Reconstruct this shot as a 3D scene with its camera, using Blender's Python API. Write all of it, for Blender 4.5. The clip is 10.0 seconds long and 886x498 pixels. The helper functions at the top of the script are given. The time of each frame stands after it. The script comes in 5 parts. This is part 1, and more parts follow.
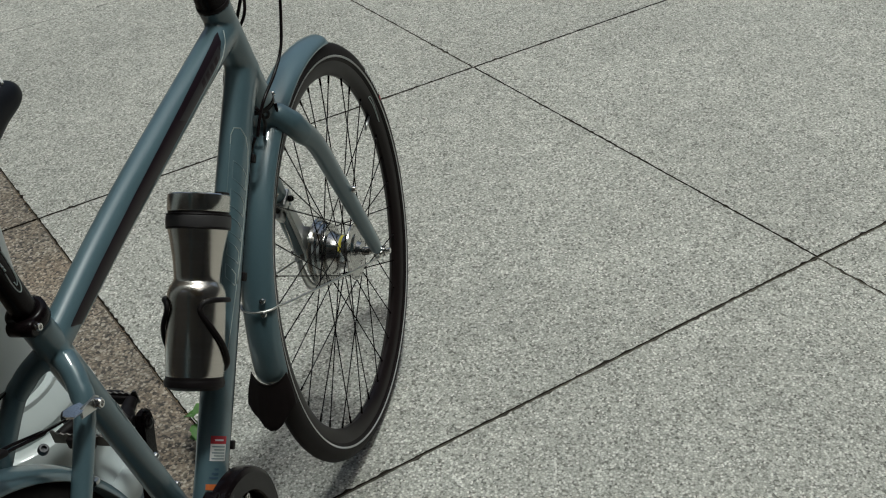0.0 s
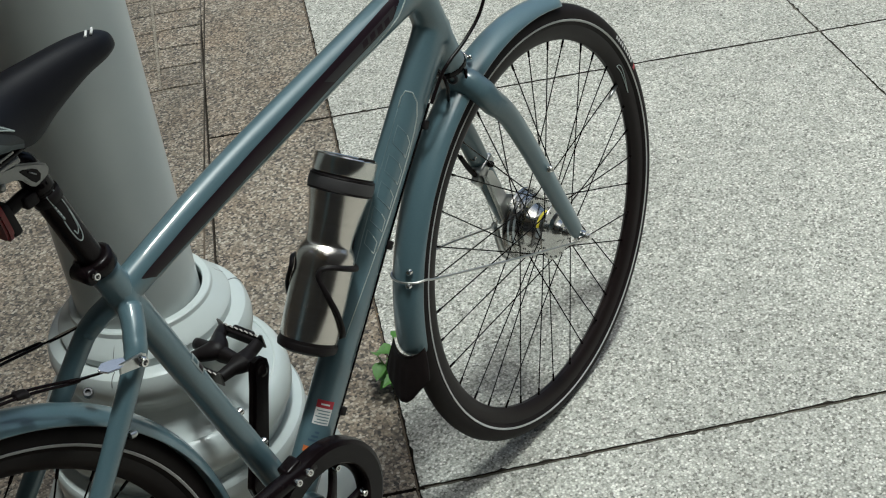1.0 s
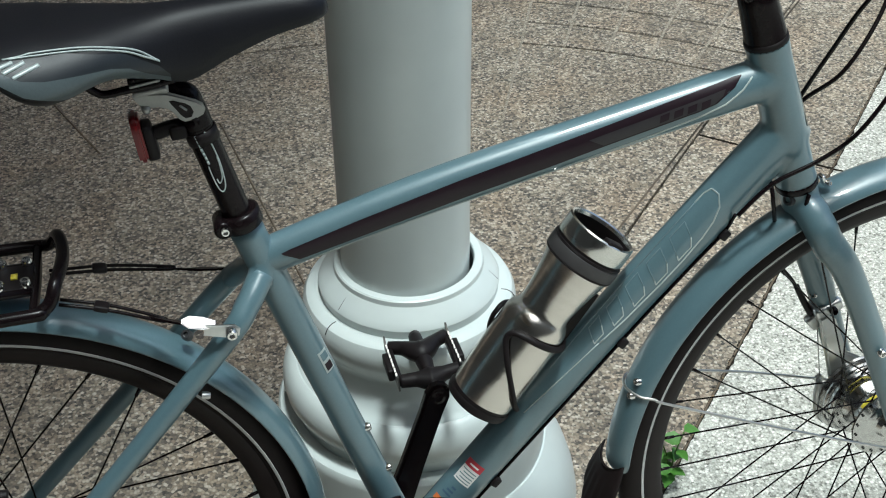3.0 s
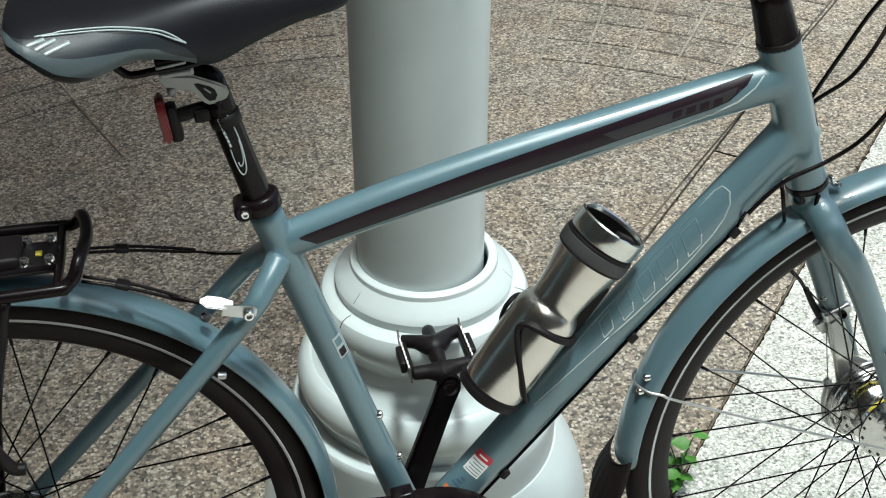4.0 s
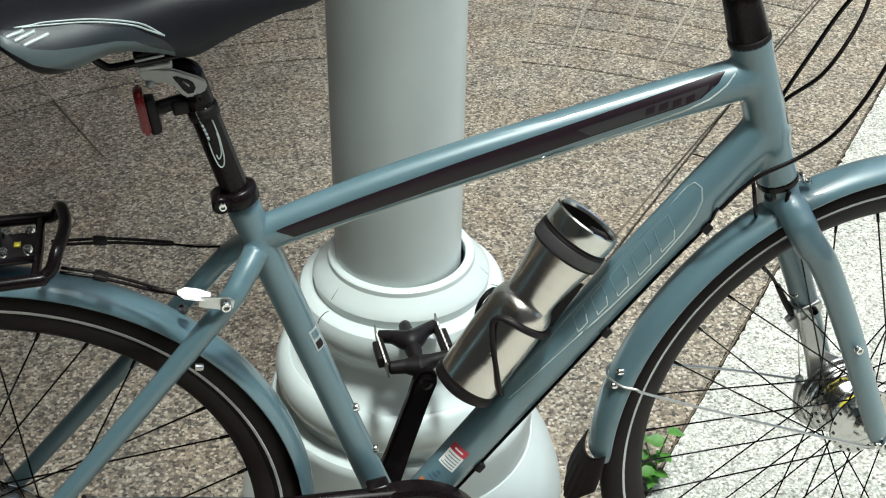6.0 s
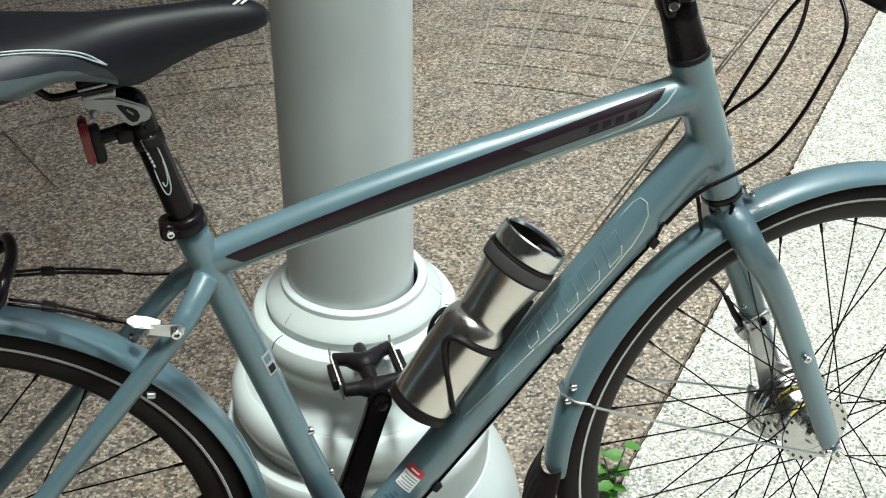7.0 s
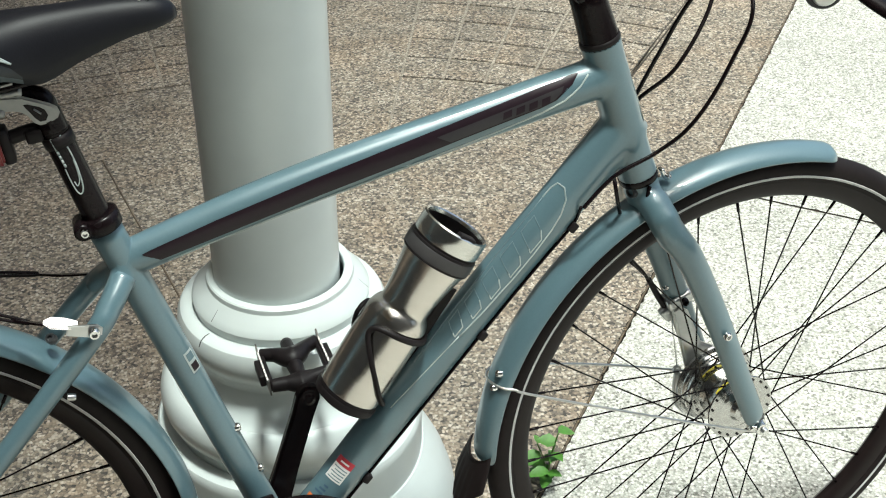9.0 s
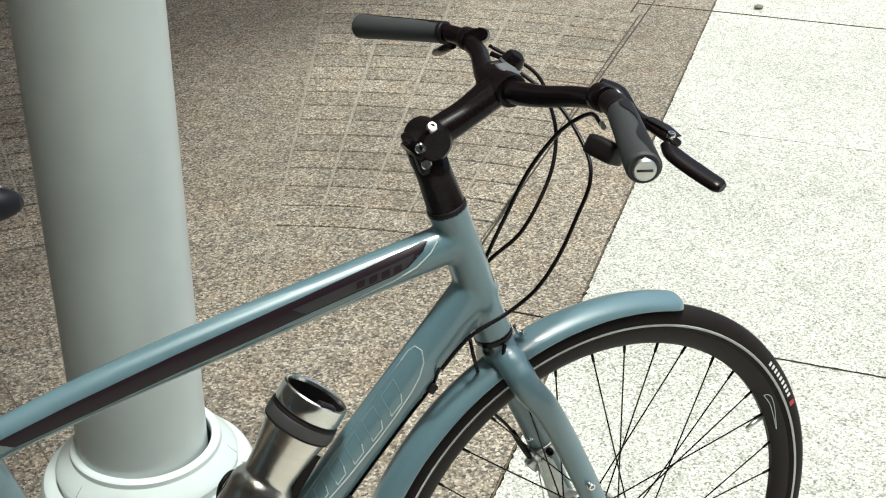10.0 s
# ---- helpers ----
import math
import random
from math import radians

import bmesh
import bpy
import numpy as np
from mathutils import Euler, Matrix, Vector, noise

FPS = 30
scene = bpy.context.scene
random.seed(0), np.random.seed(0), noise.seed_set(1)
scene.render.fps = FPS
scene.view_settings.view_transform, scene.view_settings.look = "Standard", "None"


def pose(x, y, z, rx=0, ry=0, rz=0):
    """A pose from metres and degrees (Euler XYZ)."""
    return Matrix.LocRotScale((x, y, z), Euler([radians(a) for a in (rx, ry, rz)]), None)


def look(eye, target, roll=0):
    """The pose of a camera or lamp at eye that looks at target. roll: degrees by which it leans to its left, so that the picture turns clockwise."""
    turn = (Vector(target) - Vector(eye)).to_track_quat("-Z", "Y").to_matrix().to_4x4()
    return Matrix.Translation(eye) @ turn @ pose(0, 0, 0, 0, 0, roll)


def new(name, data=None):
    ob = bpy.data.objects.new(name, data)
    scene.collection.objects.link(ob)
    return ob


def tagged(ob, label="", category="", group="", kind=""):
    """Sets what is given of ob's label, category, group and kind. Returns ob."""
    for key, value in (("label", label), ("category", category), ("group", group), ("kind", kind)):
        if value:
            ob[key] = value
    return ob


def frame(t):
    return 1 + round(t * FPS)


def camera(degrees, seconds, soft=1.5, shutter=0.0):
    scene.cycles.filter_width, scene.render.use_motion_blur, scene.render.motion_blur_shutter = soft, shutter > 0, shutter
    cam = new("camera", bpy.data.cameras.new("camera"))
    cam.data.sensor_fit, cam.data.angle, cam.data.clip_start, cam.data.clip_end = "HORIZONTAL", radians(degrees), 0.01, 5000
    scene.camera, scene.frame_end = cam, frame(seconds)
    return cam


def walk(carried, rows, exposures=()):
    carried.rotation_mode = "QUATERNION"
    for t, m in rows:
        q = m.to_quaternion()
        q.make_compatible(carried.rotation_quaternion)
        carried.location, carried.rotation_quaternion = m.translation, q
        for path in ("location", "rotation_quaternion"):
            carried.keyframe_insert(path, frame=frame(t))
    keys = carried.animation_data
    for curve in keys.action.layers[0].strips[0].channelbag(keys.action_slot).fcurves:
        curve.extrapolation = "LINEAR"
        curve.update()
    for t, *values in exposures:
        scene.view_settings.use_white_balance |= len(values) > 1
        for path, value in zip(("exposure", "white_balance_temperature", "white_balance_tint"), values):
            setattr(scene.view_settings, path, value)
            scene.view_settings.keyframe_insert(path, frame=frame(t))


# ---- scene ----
cam = camera(39.7, 10.0, soft=1.1)
PATH = [
    (0, (-0.5394, -0.6409, 1.4284), (0.4256, -0.3422, 0.7806), -5.24),
    (0.3, (-0.4142, -0.7349, 1.4337), (0.4737, -0.2487, 0.7892), -4.26),
    (0.5, (-0.3447, -0.7937, 1.4402), (0.4693, -0.2261, 0.7655), -5.61),
    (0.7, (-0.3017, -0.8425, 1.4583), (0.4715, -0.2194, 0.7846), -7.31),
    (1, (-0.2427, -0.8737, 1.4422), (0.4975, -0.2376, 0.7440), -6.67),
    (1.2, (-0.1799, -0.8423, 1.4302), (0.5407, -0.1962, 0.7207), -4.75),
    (1.4, (-0.0949, -0.8337, 1.4160), (0.6512, -0.2099, 0.7130), 0.17),
    (1.5, (-0.0675, -0.8242, 1.4114), (0.6839, -0.2126, 0.7034), 3.03),
    (1.8, (0.0296, -0.7914, 1.4064), (0.7495, -0.1441, 0.6973), 3.46),
    (2, (0.0779, -0.7826, 1.4308), (0.7593, -0.0893, 0.7271), 4.19),
    (2.3, (0.1656, -0.8242, 1.4214), (0.7083, -0.0362, 0.6971), 1.45),
    (2.5, (0.2163, -0.8609, 1.4147), (0.6509, 0.0008, 0.7016), 2.55),
    (2.7, (0.2669, -0.8978, 1.4183), (0.5843, 0.0077, 0.6976), 0.58),
    (3, (0.2617, -0.9213, 1.4175), (0.4925, 0.0148, 0.7032), -0.41),
    (3.2, (0.2641, -0.9413, 1.4047), (0.4896, 0.0106, 0.7096), 0.15),
    (4.3, (0.2496, -0.9700, 1.3996), (0.4664, -0.0151, 0.7059), 0.29),
    (4.5, (0.2468, -0.9770, 1.3941), (0.4644, -0.0253, 0.6962), 0.50),
    (5, (0.2438, -0.9797, 1.3921), (0.4577, -0.0274, 0.6940), 0.79),
    (5.5, (0.2446, -0.9863, 1.3965), (0.4597, -0.0277, 0.7074), 0.72),
    (5.7, (0.2495, -0.9835, 1.3990), (0.4699, -0.0262, 0.7098), 0.93),
    (6.8, (0.2658, -0.9927, 1.3997), (0.5366, -0.0378, 0.7253), 0.73),
    (7, (0.2681, -0.9946, 1.4035), (0.5421, -0.0376, 0.7334), 0.76),
    (7.5, (0.2813, -1.0065, 1.3990), (0.5888, -0.0635, 0.7236), 0.90),
    (8, (0.2860, -1.0092, 1.3957), (0.6074, -0.0755, 0.7138), 1.11),
    (8.5, (0.2870, -1.0081, 1.3951), (0.6094, -0.0745, 0.7135), 0.59),
    (9, (0.2915, -1.0090, 1.3997), (0.6164, -0.0697, 0.7272), 0.55),
    (9.3, (0.2985, -1.0073, 1.4089), (0.6321, -0.0601, 0.7520), 0.30),
    (9.5, (0.2983, -1.0055, 1.4172), (0.6511, -0.0514, 0.7807), 1.20),
    (9.8, (0.3112, -1.0037, 1.4434), (0.7184, -0.0449, 0.8477), 1.13),
    (10, (0.3279, -1.0235, 1.4512), (0.7720, -0.0630, 0.8853), 0.85),
]
EXPOSURES = [(0, -0.85, 5900, -2), (0.5, -0.84, 5850, -1), (1, -0.29, 5800, -3), (1.5, -0.25, 5720, -4), (2, -0.24, 5720, -4), (2.5, -0.23, 5650, -4.5), (3, 0.32, 5620, -4.5), (4.5, 0.60, 5760, -4.5), (5.5, 0.63, 5800, -4.5), (7, 0.68, 5860, -4.5), (8.5, 0.73, 5950, -4.5), (10, 0.66, 6020, -4)]
walk(cam, [(t, look(eye, target, roll)) for t, eye, target, roll in PATH], EXPOSURES)

# ---- sky and sun: a bright hazy day, the sun almost overhead ----
SUN_ELEVATION, SUN_AZIMUTH = radians(81.5), radians(290)
world = bpy.data.worlds.new("sky")
world.use_nodes = True
scene.world = world
wn = world.node_tree.nodes
sky = wn.new("ShaderNodeTexSky")
sky.sky_type, sky.sun_disc = "NISHITA", False
sky.sun_elevation, sky.sun_rotation = SUN_ELEVATION, radians(90) - SUN_AZIMUTH
sky.air_density, sky.dust_density, sky.ozone_density = 0.8, 7.0, 0.6
wn["Background"].inputs["Strength"].default_value = 0.15
world.node_tree.links.new(sky.outputs[0], wn["Background"].inputs["Color"])
sun_data = bpy.data.lights.new("sun", "SUN")
sun_data.energy, sun_data.angle, sun_data.color = 2.5, radians(7.0), (1.0, 0.96, 0.91)
sun = new("sun", sun_data)
sun_way = Vector((math.cos(SUN_ELEVATION) * math.cos(SUN_AZIMUTH), math.cos(SUN_ELEVATION) * math.sin(SUN_AZIMUTH), math.sin(SUN_ELEVATION)))
sun.matrix_world = look(sun_way * 20, (0, 0, 0))


# ---- materials ----
def node_material(name):
    m = bpy.data.materials.new(name)
    m.use_nodes = True
    n, l = m.node_tree.nodes, m.node_tree.links
    return m, n, l, n["Principled BSDF"]


def ramp(n, stops):
    r = n.new("ShaderNodeValToRGB")
    while len(r.color_ramp.elements) < len(stops):
        r.color_ramp.elements.new(0.5)
    for e, (p, c) in zip(r.color_ramp.elements, stops):
        e.position, e.color = p, (*c, 1)
    return r


def coords(n, l, scale, kind="Object"):
    c = n.new("ShaderNodeTexCoord")
    mp = n.new("ShaderNodeMapping")
    mp.inputs["Scale"].default_value = scale if isinstance(scale, tuple) else (scale,) * 3
    l.new(c.outputs[kind], mp.inputs["Vector"])
    return mp.outputs["Vector"]


def noise_node(n, l, scale, detail=4.0, vector=None):
    t = n.new("ShaderNodeTexNoise")
    t.inputs["Scale"].default_value, t.inputs["Detail"].default_value = scale, detail
    if vector:
        l.new(vector, t.inputs["Vector"])
    return t


def plain(name, colour, rough=0.5, metal=0.0, grain=0.12, scale=60.0, bump=0.02, coat=0.0, spec=0.5, stretch=None):
    """Colour with fine grain, broad soil and a little relief."""
    m, n, l, b = node_material(name)
    v = coords(n, l, stretch or 1.0)
    fine, broad = noise_node(n, l, scale, 5, v), noise_node(n, l, 7.0, 3, v)
    add_ = n.new("ShaderNodeMath")
    add_.operation = "MULTIPLY_ADD"
    add_.inputs[1].default_value = 0.5
    l.new(fine.outputs["Fac"], add_.inputs[0])
    half = n.new("ShaderNodeMath")
    half.operation = "MULTIPLY"
    half.inputs[1].default_value = 0.5
    l.new(broad.outputs["Fac"], half.inputs[0])
    l.new(half.outputs[0], add_.inputs[2])
    lo, hi = 1 - grain, 1 + grain
    r = ramp(n, [(0.3, tuple(c * lo for c in colour)), (0.7, tuple(min(1, c * hi) for c in colour))])
    l.new(add_.outputs[0], r.inputs["Fac"])
    l.new(r.outputs["Color"], b.inputs["Base Color"])
    rr = n.new("ShaderNodeMapRange")
    rr.inputs["To Min"].default_value, rr.inputs["To Max"].default_value = max(0.02, rough - 0.08), min(1, rough + 0.1)
    l.new(broad.outputs["Fac"], rr.inputs["Value"])
    l.new(rr.outputs[0], b.inputs["Roughness"])
    b.inputs["Metallic"].default_value, b.inputs["Coat Weight"].default_value = metal, coat
    b.inputs["Coat Roughness"].default_value, b.inputs["Specular IOR Level"].default_value = 0.08, spec
    if bump:
        bp = n.new("ShaderNodeBump")
        bp.inputs["Strength"].default_value, bp.inputs["Distance"].default_value = bump, 0.002
        l.new(fine.outputs["Fac"], bp.inputs["Height"])
        l.new(bp.outputs["Normal"], b.inputs["Normal"])
    return m


def speckled(name, cell, stops, rough, relief, soil=(0.75, 1.1), gaps=0.6, rust=0.0, spread=(0.94, 1.05), pits=0.0):
    """Stone of many small grains: random colour per cell, broad soil over it, relief between grains."""
    m, n, l, b = node_material(name)
    g = n.new("ShaderNodeNewGeometry")
    warp = noise_node(n, l, 1.0 / cell, 2, g.outputs["Position"])
    mixv = n.new("ShaderNodeVectorMath")
    mixv.operation = "MULTIPLY_ADD"
    mixv.inputs[1].default_value = (cell * 0.5,) * 3
    l.new(warp.outputs["Color"], mixv.inputs[0])
    l.new(g.outputs["Position"], mixv.inputs[2])
    vo = n.new("ShaderNodeTexVoronoi")
    vo.inputs["Scale"].default_value = 1.0 / cell
    l.new(mixv.outputs[0], vo.inputs["Vector"])
    sep = n.new("ShaderNodeSeparateColor")
    l.new(vo.outputs["Color"], sep.inputs["Color"])
    r = ramp(n, stops)
    r.color_ramp.interpolation = "LINEAR"
    l.new(sep.outputs["Red"], r.inputs["Fac"])
    gapr = n.new("ShaderNodeMapRange")
    gapr.inputs["From Min"].default_value, gapr.inputs["From Max"].default_value = 0.25, 0.75
    gapr.inputs["To Min"].default_value, gapr.inputs["To Max"].default_value = 1.12, gaps
    l.new(vo.outputs["Distance"], gapr.inputs["Value"])
    broad = noise_node(n, l, 1.7, 5, g.outputs["Position"])
    mid = noise_node(n, l, 14.0, 4, g.outputs["Position"])
    summed = n.new("ShaderNodeMath")
    summed.operation = "ADD"
    l.new(broad.outputs["Fac"], summed.inputs[0])
    l.new(mid.outputs["Fac"], summed.inputs[1])
    mr = n.new("ShaderNodeMapRange")
    mr.inputs["From Min"].default_value, mr.inputs["From Max"].default_value = 0.7, 1.3
    mr.inputs["To Min"].default_value, mr.inputs["To Max"].default_value = soil
    l.new(summed.outputs[0], mr.inputs["Value"])
    inf = n.new("ShaderNodeObjectInfo")
    pr = n.new("ShaderNodeMapRange")
    pr.inputs["To Min"].default_value, pr.inputs["To Max"].default_value = spread
    l.new(inf.outputs["Random"], pr.inputs["Value"])
    k = n.new("ShaderNodeMath")
    k.operation = "MULTIPLY"
    l.new(mr.outputs[0], k.inputs[0])
    l.new(pr.outputs[0], k.inputs[1])
    k2 = n.new("ShaderNodeMath")
    k2.operation = "MULTIPLY"
    l.new(k.outputs[0], k2.inputs[0])
    l.new(gapr.outputs[0], k2.inputs[1])
    shade = k2.outputs[0]
    if pits:
        # sparse larger pits where grains have fallen out, thicker in some patches than in others
        hole = n.new("ShaderNodeTexVoronoi")
        hole.inputs["Scale"].default_value = 1.0 / (cell * 1.7)
        l.new(mixv.outputs[0], hole.inputs["Vector"])
        pick = n.new("ShaderNodeSeparateColor")
        l.new(hole.outputs["Color"], pick.inputs["Color"])
        crowd = noise_node(n, l, 5.0, 3, g.outputs["Position"])
        more = n.new("ShaderNodeMath")
        more.operation = "MULTIPLY_ADD"
        more.inputs[1].default_value = 0.9
        l.new(crowd.outputs["Fac"], more.inputs[0])
        l.new(pick.outputs["Green"], more.inputs[2])
        deep = n.new("ShaderNodeMapRange")
        deep.inputs["From Min"].default_value, deep.inputs["From Max"].default_value = 1.02, 1.32
        deep.inputs["To Min"].default_value, deep.inputs["To Max"].default_value = 0.0, pits
        l.new(more.outputs[0], deep.inputs["Value"])
        core = n.new("ShaderNodeMapRange")
        core.inputs["From Min"].default_value, core.inputs["From Max"].default_value = 0.18, 0.48
        core.inputs["To Min"].default_value, core.inputs["To Max"].default_value = 1.0, 0.0
        l.new(hole.outputs["Distance"], core.inputs["Value"])
        dent = n.new("ShaderNodeMath")
        dent.operation = "MULTIPLY"
        l.new(deep.outputs[0], dent.inputs[0])
        l.new(core.outputs[0], dent.inputs[1])
        keep = n.new("ShaderNodeMath")
        keep.operation = "SUBTRACT"
        keep.inputs[0].default_value = 1.0
        l.new(dent.outputs[0], keep.inputs[1])
        k3 = n.new("ShaderNodeMath")
        k3.operation = "MULTIPLY"
        l.new(shade, k3.inputs[0])
        l.new(keep.outputs[0], k3.inputs[1])
        shade = k3.outputs[0]
    mul = n.new("ShaderNodeVectorMath")
    mul.operation = "SCALE"
    l.new(r.outputs["Color"], mul.inputs[0])
    l.new(shade, mul.inputs["Scale"])
    if rust:
        patch = noise_node(n, l, 6.5, 3, g.outputs["Position"])
        pm = n.new("ShaderNodeMapRange")
        pm.inputs["From Min"].default_value, pm.inputs["From Max"].default_value = 0.45, 0.68
        pm.inputs["To Min"].default_value, pm.inputs["To Max"].default_value = 0.0, rust
        l.new(patch.outputs["Fac"], pm.inputs["Value"])
        warm = n.new("ShaderNodeMix")
        warm.data_type, warm.blend_type = "RGBA", "MULTIPLY"
        l.new(pm.outputs[0], warm.inputs["Factor"])
        l.new(mul.outputs[0], warm.inputs["A"])
        warm.inputs["B"].default_value = (1.12, 0.90, 0.70, 1)
        l.new(warm.outputs["Result"], b.inputs["Base Color"])
    else:
        l.new(mul.outputs[0], b.inputs["Base Color"])
    b.inputs["Roughness"].default_value = rough
    bp = n.new("ShaderNodeBump")
    bp.inputs["Strength"].default_value, bp.inputs["Distance"].default_value = relief, cell * 0.4
    bp.invert = True
    l.new(vo.outputs["Distance"], bp.inputs["Height"])
    l.new(bp.outputs["Normal"], b.inputs["Normal"])
    return m


PAINT = plain("blue_grey_enamel", (0.098, 0.160, 0.186), 0.40, 0.05, 0.06, 400, 0.01, 1.0)
PAINT.node_tree.nodes["Principled BSDF"].inputs["Coat Roughness"].default_value = 0.02
PAINT_DARK = plain("dark_panel_film", (0.014, 0.007, 0.011), 0.34, 0.0, 0.1, 200, 0.0, 0.0, 0.28)
PANEL_GREY = plain("grey_panel_film", (0.030, 0.027, 0.029), 0.38, 0.0, 0.1, 200, 0.0, 0.0, 0.35)
FILM_LIGHT = plain("pale_grey_film", (0.42, 0.47, 0.46), 0.4, 0.2, 0.1, 200, 0.0)
FILM_FAINT = plain("faint_grey_film", (0.165, 0.23, 0.25), 0.4, 0.2, 0.1, 200, 0.0)
FILM_WHITE = plain("white_label_film", (0.75, 0.74, 0.72), 0.5, 0, 0.06, 200, 0.0)
FILM_RED = plain("red_label_film", (0.42, 0.035, 0.05), 0.5, 0, 0.08, 200, 0.0)
FILM_NAVY = plain("navy_label_film", (0.05, 0.09, 0.14), 0.5, 0, 0.08, 200, 0.0)
FILM_ORANGE = plain("orange_label_film", (0.55, 0.14, 0.03), 0.5, 0, 0.08, 200, 0.0)
BLACK = plain("black_coated_metal", (0.0060, 0.0036, 0.0042), 0.24, 0.0, 0.2, 150, 0.02, 0.0, 0.17)
BLACK_MATT = plain("black_plastic", (0.0085, 0.0062, 0.0066), 0.5, 0.0, 0.2, 150, 0.05, 0.0, 0.22)
RUBBER = plain("tyre_rubber", (0.0095, 0.0062, 0.0062), 0.62, 0.0, 0.25, 90, 0.12, 0.0, 0.2)
RIM_DARK = plain("dark_anodised_rim", (0.0105, 0.0065, 0.0065), 0.42, 0.1, 0.2, 120, 0.02, 0.0, 0.22)
REFLECT = plain("silver_reflective_stripe", (0.5, 0.5, 0.49), 0.5, 0.1, 0.12, 300, 0.02)
CHROME = plain("polished_metal", (0.78, 0.77, 0.75), 0.14, 1.0, 0.05, 80, 0.01)
DARK_STEEL = plain("dark_worn_steel", (0.10, 0.10, 0.105), 0.35, 0.9, 0.2, 150, 0.05)
ALLOY = plain("brushed_alloy", (0.58, 0.58, 0.57), 0.32, 1.0, 0.1, 120, 0.03)
STEEL = plain("brushed_stainless_steel", (0.63, 0.590, 0.545), 0.18, 1.0, 0.12, 60, 0.06, stretch=(0.06, 0.06, 4.0))
STEEL_BRIGHT = plain("bright_stainless_steel", (0.66, 0.65, 0.62), 0.18, 1.0, 0.06, 60, 0.02, stretch=(0.06, 0.06, 4.0))
for brushed in (STEEL, STEEL_BRIGHT):
    nodes = brushed.node_tree.nodes
    way = nodes.new("ShaderNodeTangent")
    way.direction_type, way.axis = "RADIAL", "Z"
    brushed.node_tree.links.new(way.outputs["Tangent"], nodes["Principled BSDF"].inputs["Tangent"])
    nodes["Principled BSDF"].inputs["Anisotropic"].default_value = 0.75
BAND_GREY = plain("grey_rubber_band", (0.045, 0.042, 0.043), 0.55, 0, 0.15, 120, 0.08)
SADDLE_SKIN = plain("black_saddle_vinyl", (0.0060, 0.0060, 0.0085), 0.45, 0, 0.15, 500, 0.08, 0.0, 0.25)
SADDLE_TRIM = plain("blue_grey_saddle_vinyl", (0.070, 0.088, 0.095), 0.45, 0, 0.1, 500, 0.08)
SADDLE_SIDE = plain("charcoal_saddle_vinyl", (0.011, 0.0145, 0.019), 0.45, 0, 0.1, 500, 0.08)
GRIP_GREY = plain("grey_grip_rubber", (0.0320, 0.0330, 0.0345), 0.6, 0, 0.12, 300, 0.1)
RED_LENS = plain("red_lens", (0.155, 0.003, 0.005), 0.35, 0, 0.25, 300, 0.04, 0.1)
YELLOW = plain("yellow_label", (0.6, 0.5, 0.04), 0.45, 0, 0.1, 200, 0.0)
PILLAR_PAINT = plain("white_gloss_paint", (0.56, 0.602, 0.59), 0.36, 0, 0.035, 25, 0.015, 0.25)
LEAF = plain("green_leaf", (0.085, 0.22, 0.03), 0.5, 0, 0.3, 120, 0.1)
STALK = plain("green_stalk", (0.12, 0.2, 0.05), 0.6, 0, 0.2, 100, 0.0)
SOIL = plain("dark_joint_dirt", (0.030, 0.025, 0.020), 0.95, 0, 0.4, 90, 0.4, 0.0, 0.1)
SLAB_FILL = plain("slab_joint_dirt", (0.135, 0.122, 0.098), 0.95, 0, 0.80, 35, 0.5, 0.0, 0.1)
JOINT_FILL = plain("brown_joint_dirt", (0.115, 0.088, 0.062), 0.95, 0, 0.6, 40, 0.4)
GRIT = plain("tan_grit", (0.24, 0.17, 0.10), 0.9, 0, 0.3, 200, 0.2)
PEBBLE = plain("grey_pebble", (0.16, 0.14, 0.12), 0.8, 0, 0.3, 90, 0.3)
CONCRETE = speckled("exposed_aggregate_concrete", 0.0041, [(0.0, (0.17, 0.164, 0.139)), (0.2, (0.405, 0.396, 0.351)), (0.7, (0.532, 0.522, 0.466)), (1.0, (0.78, 0.765, 0.705))], 0.8, 0.36, (0.83, 1.08), 0.72, pits=0.55)
GRANITE = speckled("flamed_brown_granite", 0.0051, [(0.0, (0.042, 0.038, 0.034)), (0.22, (0.132, 0.113, 0.091)), (0.5, (0.243, 0.199, 0.152)), (0.72, (0.316, 0.266, 0.203)), (1.0, (0.50, 0.450, 0.378))], 0.75, 0.32, (0.68, 1.1), 0.75, 0.30, (0.86, 1.1))
GROUT = speckled("pale_grout", 0.004, [(0.0, (0.21, 0.18, 0.14)), (1.0, (0.43, 0.38, 0.31))], 0.9, 0.3)
YOKE = plain("grey_cast_alloy", (0.30, 0.30, 0.29), 0.45, 0.6, 0.12, 150, 0.04)
PLATE_STEEL = plain("worn_pedal_steel", (0.16, 0.15, 0.14), 0.42, 0.8, 0.3, 150, 0.05)
WALLING = plain("warm_screen_wall", (0.17, 0.160, 0.145), 0.85, 0, 0.25, 3, 0.1)
BED = plain("dark_joint_bed", (0.055, 0.046, 0.036), 0.95, 0, 0.4, 90, 0.3)
SHADE_SHEETING = plain("tan_shade_sheet", (0.34, 0.285, 0.21), 0.7, 0, 0.1, 30, 0.1)


